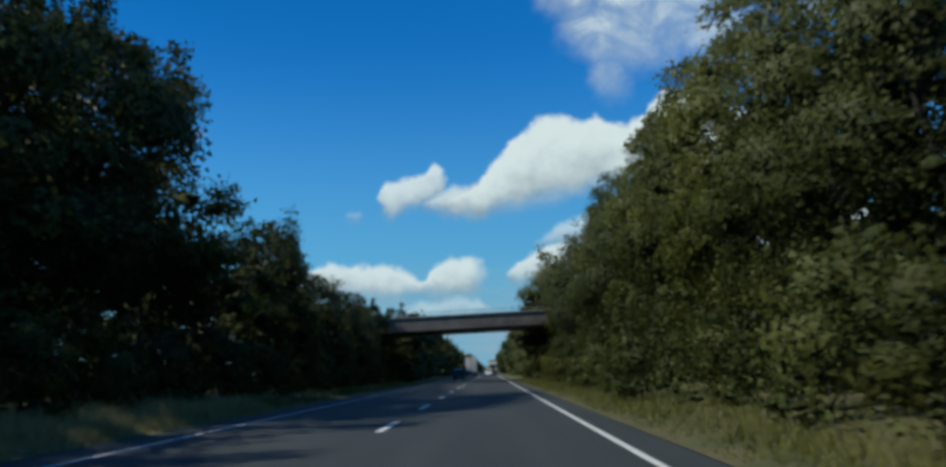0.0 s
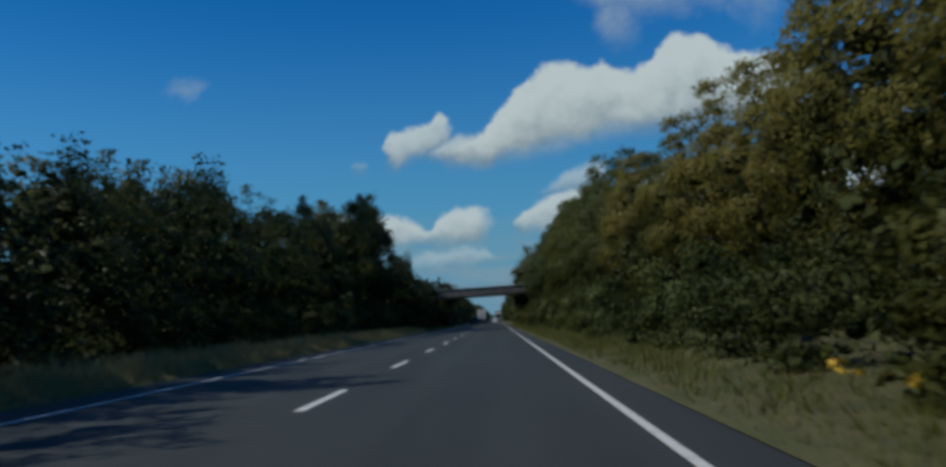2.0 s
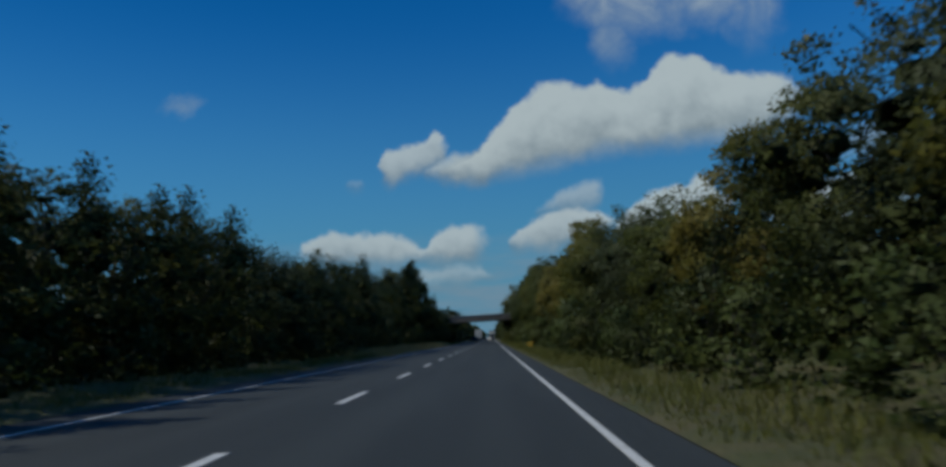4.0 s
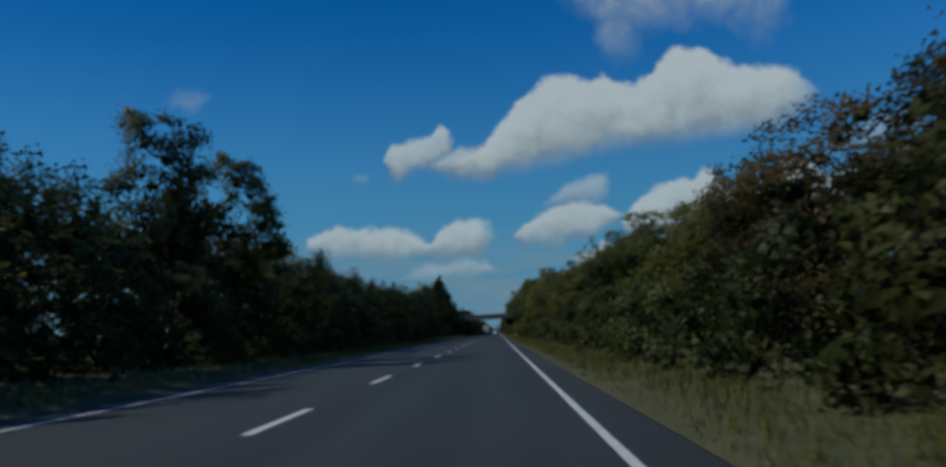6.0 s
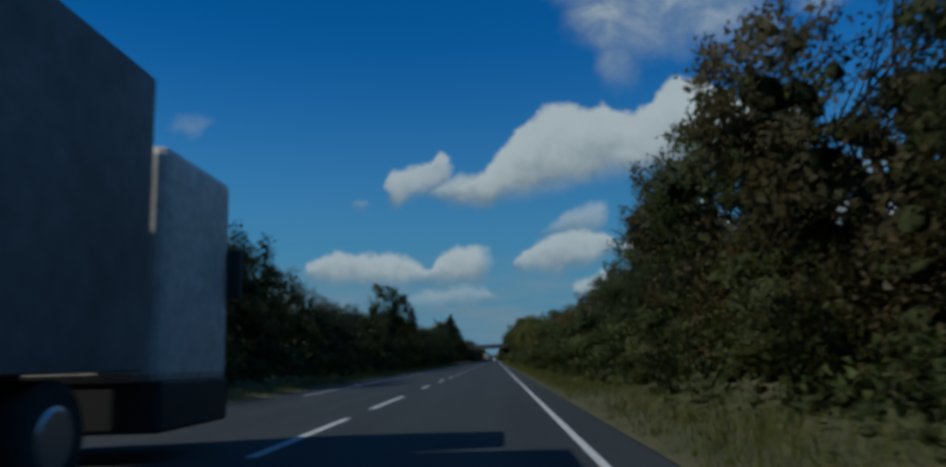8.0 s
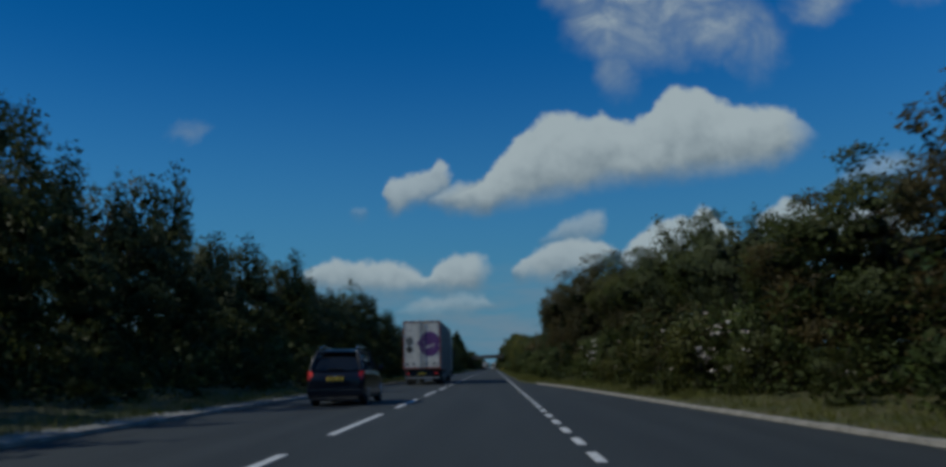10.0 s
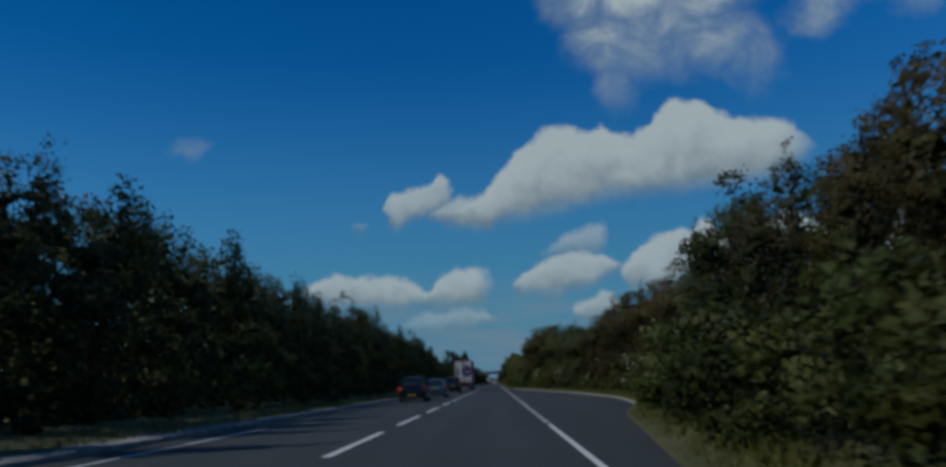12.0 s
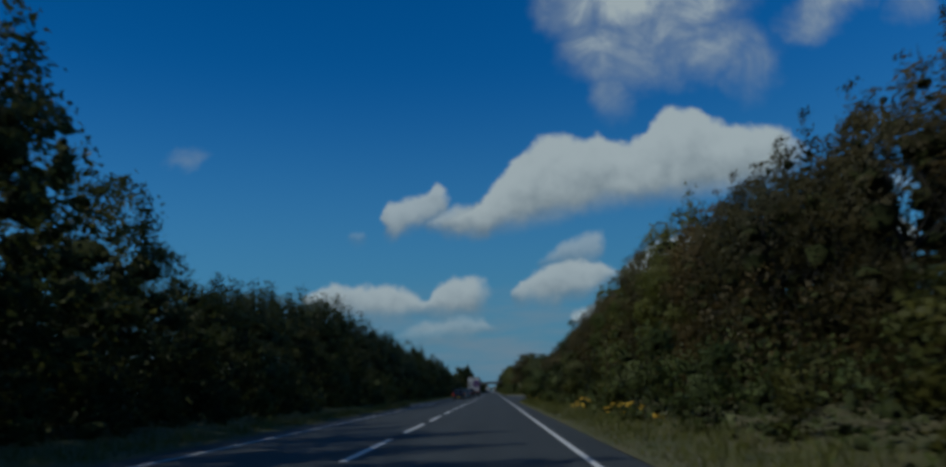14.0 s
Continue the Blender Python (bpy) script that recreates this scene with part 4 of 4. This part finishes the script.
def build_car(name, label, paint_mat, length, width, height, belt, tail, lit, at, roof_bars=False, plate_z=0.37):
    """A car whose tail is at the origin and whose nose points along +y. tail: how far the rear glass leans."""
    c = new(name)
    w = width / 2

    def ring(y, f, z0, z1, tuck):
        return [(-w * f * 0.90, y, z0), (w * f * 0.90, y, z0), (w * f, y, z0 + 0.18), (w * f, y, z1 - 0.16), (w * f * tuck, y, z1), (-w * f * tuck, y, z1), (-w * f, y, z1 - 0.16), (-w * f, y, z0 + 0.18)]

    L = length
    body = [ring(-0.02, 0.84, 0.26, belt - 0.26, 0.95), ring(0.06, 0.95, 0.18, belt - 0.10, 0.94), ring(0.22, 0.99, 0.15, belt + 0.01, 0.92), ring(0.9, 1.0, 0.15, belt + 0.02, 0.92),
            ring(L * 0.62, 1.0, 0.15, belt - 0.02, 0.93), ring(L * 0.74, 0.99, 0.15, belt - 0.07, 0.92), ring(L * 0.9, 0.94, 0.22, belt - 0.22, 0.9), ring(L, 0.78, 0.32, belt - 0.42, 0.9)]
    bm = loft(body)
    rounded(part("body", bm, paint_mat, c))
    r0, r1 = 0.12 + tail, L * 0.48
    f0, f1 = 0.05 + 0.06, L * 0.72

    def cab(y, f, z):
        return [(-w * f, y, z), (w * f, y, z)]
    g = [[(-w * 0.90, f0, belt - 0.03), (w * 0.90, f0, belt - 0.03), (w * 0.90, f0 + 0.02, belt), (-w * 0.90, f0 + 0.02, belt)],
         [(-w * 0.90, r0, belt - 0.03), (w * 0.90, r0, belt - 0.03), (w * 0.66, r0, height - 0.05), (-w * 0.66, r0, height - 0.05)],
         [(-w * 0.91, r1, belt - 0.03), (w * 0.91, r1, belt - 0.03), (w * 0.69, r1, height - 0.04), (-w * 0.69, r1, height - 0.04)],
         [(-w * 0.90, f1, belt - 0.06), (w * 0.90, f1, belt - 0.06), (w * 0.88, f1 - 0.02, belt - 0.03), (-w * 0.88, f1 - 0.02, belt - 0.03)]]
    rounded(part("window", loft(g), M_GLASS, c, "dark tinted glass"), 0.30)
    def top(y, f, z):
        return [(-w * 0.72 * f, y, z - 0.10), (w * 0.72 * f, y, z - 0.10), (w * 0.66 * f, y, z - 0.045), (w * 0.40 * f, y, z - 0.008), (-w * 0.40 * f, y, z - 0.008), (-w * 0.66 * f, y, z - 0.045)]
    roof = [top(r0 - 0.12, 0.92, height - 0.045), top(r0 + 0.05, 0.98, height - 0.02), top(r0 + 0.6, 1.02, height + 0.01), top(r1 - 0.1, 1.0, height), top(r1 + 0.12, 0.94, height - 0.05)]
    rounded(part("roof", loft(roof), paint_mat, c), 0.25)
    for s in (-1, 1):
        v, f = tube([(s * w * 0.86, f0 + 0.08, belt - 0.04), (s * w * 0.78, (f0 + r0) / 2 + 0.03, (belt + height) / 2), (s * w * 0.66, r0 + 0.02, height - 0.07)], [0.10, 0.085, 0.06], 8)
        link_part("pillar", mesh_np("pillar", v, f, True), paint_mat, c)
        for yy in (r0 + 0.55, r1 - 0.05):
            v, f = tube([(s * w * 0.915, yy, belt - 0.02), (s * w * 0.72, yy, height - 0.05)], [0.05, 0.035], 5)
            link_part("pillar", mesh_np("pillar", v, f), M_PLASTIC, c)
        v, f = tube([(s * w * 0.9, f1, belt - 0.05), (s * w * 0.72, r1, height - 0.05)], [0.05, 0.045], 5)
        link_part("pillar", mesh_np("pillar", v, f), paint_mat, c)
        bm = loft([[(s * w * 0.74, -0.01, belt - 0.30), (s * w * 0.90, 0.02, belt - 0.30), (s * w * 0.93, 0.07, belt - 0.03), (s * w * 0.80, 0.06, belt - 0.05)],
                   [(s * w * 0.74, 0.2, belt - 0.30), (s * w * 1.003, 0.22, belt - 0.28), (s * w * 0.97, 0.26, belt - 0.02), (s * w * 0.80, 0.26, belt - 0.04)]])
        part("tail_lamp", bm, M_LAMP if (lit == "both" or lit == s) else M_RED, c, "red tail lamp")
        box_part("mirror", (*sorted((s * (w - 0.03), s * (w + 0.15))), L * 0.66, L * 0.66 + 0.1, belt - 0.02, belt + 0.14), paint_mat, c, "", 0.03)
        for yy in (L * 0.19, L * 0.80):
            wheel(c, s * (w - 0.13), yy, height * 0.215, 0.21)
    box_part("bumper", (-w * 0.93, w * 0.93, -0.055, 0.12, 0.30, 0.52), paint_mat, c, "", 0.04)
    box_part("bumper_trim", (-w * 0.8, w * 0.8, -0.06, 0.1, 0.19, 0.29), M_PLASTIC, c, "", 0.02)
    box_part("chrome_strip", (-w * 0.85, w * 0.85, -0.062, -0.05, 0.50, 0.515), M_CHROME, c)
    plate = box_part("number_plate", (-0.26, 0.26, -0.075, -0.03, plate_z, plate_z + 0.11), M_PLATE, c, "yellow rear plate")
    for i in range(6):
        x = -0.21 + 0.07 * i + (0.03 if i > 3 else 0)
        box_part("plate_bar", (x, x + 0.045, -0.08, -0.074, plate_z + 0.025, plate_z + 0.085), M_PLASTIC, plate)
    box_part("badge", (-0.05, 0.05, -0.005, 0.06, belt - 0.24, belt - 0.16), M_CHROME, c, "", 0.02)
    box_part("handle", (-0.3, 0.3, 0.0, 0.06, belt - 0.33, belt - 0.30), M_PLASTIC, c)
    box_part("wiper", (-0.25, 0.2, f0 - 0.02, f0 + 0.03, belt + 0.03, belt + 0.05), M_PLASTIC, c)
    if roof_bars:
        for s in (-1, 1):
            v, f = tube([(s * w * 0.62, r0, height + 0.0), (s * w * 0.62, r0 + 0.2, height + 0.07), (s * w * 0.62, r1 - 0.2, height + 0.07), (s * w * 0.62, r1, height)], [0.02] * 4, 6)
            link_part("roof_bar", mesh_np("roof_bar", v, f), M_CHROME, c)
    c.matrix_basis = at
    return tagged(c, label, "car", "queueing traffic")


build_car("hatchback_car", "black hatchback car with lit brake light in the queue", M_BLACK, 4.2, 1.76, 1.52, 0.96, 0.60, -1, pose(-2.5, -303.8, 0, 0, 0, 0))
build_car("saloon_car", "blue-grey metallic compact car in the queue", M_SILVERBLUE, 4.3, 1.72, 1.45, 0.96, 0.75, 0, pose(-2.0, -292, 0, 0, 0, 0), False, 0.66)
build_car("off_road_car", "dark off-road car with roof rails in the queue", M_DARKBLUE, 4.5, 1.84, 1.76, 1.10, 0.30, -1, pose(-2.1, -266, 0, 0, 0, 0), True, 0.78)
build_car("blue_car", "dark blue car waiting beyond the bridge", M_DARKBLUE, 4.3, 1.75, 1.5, 0.97, 0.6, 0, pose(-2.2, 108, 0, 0, 0, 0))
build_car("white_car", "white car far down the road", M_WHITE, 4.2, 1.75, 1.5, 0.97, 0.6, 0, pose(1.9, 212, 0, 0, 0, 180))


def disc(x, z, rx, rz, y, n=40, thick=0.004):
    bm = bmesh.new()
    bmesh.ops.create_cone(bm, cap_ends=True, segments=n, radius1=1, radius2=1, depth=thick, matrix=Matrix.Translation((x, y, z)) @ Matrix.Diagonal((rx, 1, rz, 1)) @ Matrix.Rotation(radians(90), 4, "X"))
    return bm


def build_lorry(at, label, plain=False):
    t = new("lorry")
    W, B, T, L = 1.275, 1.05, 4.30, 13.4
    edge = M_WHITE if plain else M_REDTAPE
    box_part("trailer_box", (-W, W, 0.06, L, B, T), M_DIM_GREY, t, "trailer side in grey dimmed for shade", 0.02)
    for s in (-1, 1):
        x0, x1 = sorted((s * 0.015, s * (W - 0.09)))
        box_part("door", (x0, x1, 0.0, 0.07, B + 0.14, T - 0.12), M_WHITE, t, "white rear door", 0.008)
        for xx in (0.10, 0.21):
            v, f = tube([(s * xx, -0.035, B - 0.02), (s * xx, -0.035, T - 0.1)], [0.012, 0.012], 6)
            link_part("lock_bar", mesh_np("lock_bar", v, f), M_STEEL, t)
        for zz in np.linspace(B + 0.35, T - 0.35, 5):
            box_part("hinge", (*sorted((s * (W - 0.2), s * (W + 0.005))), -0.02, 0.02, zz - 0.04, zz + 0.04), M_STEEL, t)
        x0, x1 = sorted((s * (W - 0.055), s * (W + 0.012)))
        box_part("rear_frame", (x0, x1, -0.012, 0.12, B, T), edge, t, "white rear frame post" if plain else "reddish rear frame post")
        x0, x1 = sorted((s * 0.86, s * 1.04))
        box_part("tail_lamp", (x0, x1, 0.1, 0.2, 0.74, 0.84), M_RED if plain else M_LAMP, t, "red tail lamp cluster")
        for yy in (2.3, 3.6, 4.9, 11.8):
            wheel(t, s * (W - 0.2), yy, 0.5, 0.36)
        box_part("side_guard", (*sorted((s * (W - 0.05), s * W)), 5.6, 10.8, 0.5, 1.0), M_DIM_GREY, t)
        box_part("mudflap", (*sorted((s * 0.6, s * 1.2)), 1.55, 1.58, 0.2, 0.9), M_PLASTIC, t)
    box_part("rear_frame", (-W, W, -0.012, 0.12, T - 0.07, T + 0.012), edge, t)
    box_part("rear_frame", (-W, W, -0.012, 0.12, B + 0.05, B + 0.13), edge, t)
    for xx in (-0.9, -0.3, 0.3, 0.9):
        box_part("marker_lamp", (xx - 0.12, xx + 0.12, -0.02, 0.05, T - 0.02, T + 0.06), M_WHITE, t)
    box_part("lamp_beam", (-1.2, 1.2, 0.12, 0.3, 0.66, 0.92), M_PLASTIC, t)
    box_part("bumper_beam", (-1.2, 1.2, 0.1, 0.22, 0.44, 0.53), M_STEEL, t, "", 0.02)
    box_part("chassis", (-0.5, 0.5, 0.3, 12.5, 0.7, 1.05), M_PLASTIC, t)
    if not plain:
        part("door_disc", disc(0.54, 2.76, 0.72, 0.84, -0.008), M_PURPLE, t, "large printed purple disc")
        part("door_disc", disc(-0.17, 2.80, 0.18, 0.17, -0.010), M_PURPLE, t)
        part("door_disc", disc(-0.86, 2.40, 0.22, 0.22, -0.008), M_PLASTIC, t, "small dark printed disc")
        part("door_disc", disc(-0.84, 2.95, 0.27, 0.30, -0.008), M_DIM_GREY, t, "pale grey printed disc")
        for i, x in enumerate((0.30, 0.45, 0.60, 0.75)):
            box_part("print_bar", (x, x + 0.10, -0.016, -0.010, 2.46 + 0.04 * i, 2.64 + 0.04 * i), M_WHITE, t, "pale printed bar")
        for x in (-1.0, -0.55, 0.3, 0.85):
            part("print_mark", disc(x, 1.42, 0.12, 0.08, -0.008, 12), M_DIM_GREY, t)
    box_part("plate", (-0.26, 0.26, 0.09, 0.12, 0.72, 0.83), M_PLATE, t, "yellow rear plate")
    box_part("cab", (-1.22, 1.22, L + 0.5, L + 2.7, 0.9, 3.7), M_WHITE, t, "white driver's cab", 0.12)
    box_part("windscreen", (-1.08, 1.08, L + 2.66, L + 2.73, 1.95, 2.95), M_GLASS, t, "dark windscreen", 0.02)
    box_part("grille", (-0.8, 0.8, L + 2.68, L + 2.74, 1.05, 1.75), M_PLASTIC, t, "black radiator grille", 0.02)
    for s in (-1, 1):
        box_part("headlamp", (*sorted((s * 0.75, s * 1.1)), L + 2.7, L + 2.78, 0.6, 0.82), M_CHROME, t, "", 0.02)
        box_part("mirror", (*sorted((s * 1.25, s * 1.45)), L + 2.45, L + 2.6, 2.0, 2.7), M_PLASTIC, t, "", 0.03)
    box_part("cab_skirt", (-1.22, 1.22, L + 0.55, L + 2.75, 0.35, 0.95), M_PLASTIC, t, "", 0.05)
    t.matrix_basis = at
    return tagged(t, label, "lorry", "queueing traffic")


build_lorry(pose(-2.06, -237.2, 0, 0, 0, 0), "articulated lorry with white rear doors and purple disc")
build_lorry(pose(-2.2, 180, 0, 0, 0, 0), "white box lorry waiting beyond the bridge", True)
build_lorry(pose(3.1, 251, 0, 0, 0, 180), "white lorry with dark windscreen coming from far down the road", True)


# ---- pale flowers among the brambles ----
def blossoms():
    rng = np.random.default_rng(77)
    lobes = []
    for y, spread, count in ((-266, 2.0, 34), (-302, 1.6, 34), (-247, 2.5, 16), (-284, 5, 16)):
        for _ in range(count):
            yy = y + rng.normal() * spread
            lobes.append((right_edge(yy) + rng.uniform(1.7, 2.8), yy, 0.5 + rng.uniform(0.1, 2.1), 0.10, 0.10, 0.05))
    ob = link_part("blossom", foliage("blossom", [leaves(rng, lobes, 1800, 0.055)], M_BLOSSOM), None)
    tagged(ob, "clusters of pale wild blossom among the brambles", "flowers", kind="stuff")


def ragwort():
    """Yellow flower heads in the long verge grass."""
    rng = np.random.default_rng(78)
    lobes = []
    for y, out, spread, count in ((-60, 0.7, 1.3, 22), (-52, 1.2, 1.0, 9), (-396, 1.2, 3.0, 20), (-388, 1.0, 1.6, 10), (-352, 0.9, 2.0, 8)):
        for _ in range(count):
            yy = y + rng.normal() * spread
            lobes.append((right_edge(yy) + out + rng.normal() * 0.3, yy, 0.35 + rng.uniform(0.0, 0.35), 0.06, 0.06, 0.03))
    ob = link_part("ragwort", foliage("ragwort", [leaves(rng, lobes, 900, 0.05)], M_YELLOW), None)
    tagged(ob, "yellow wild flowers in the verge grass", "flowers", kind="stuff")


blossoms()
ragwort()
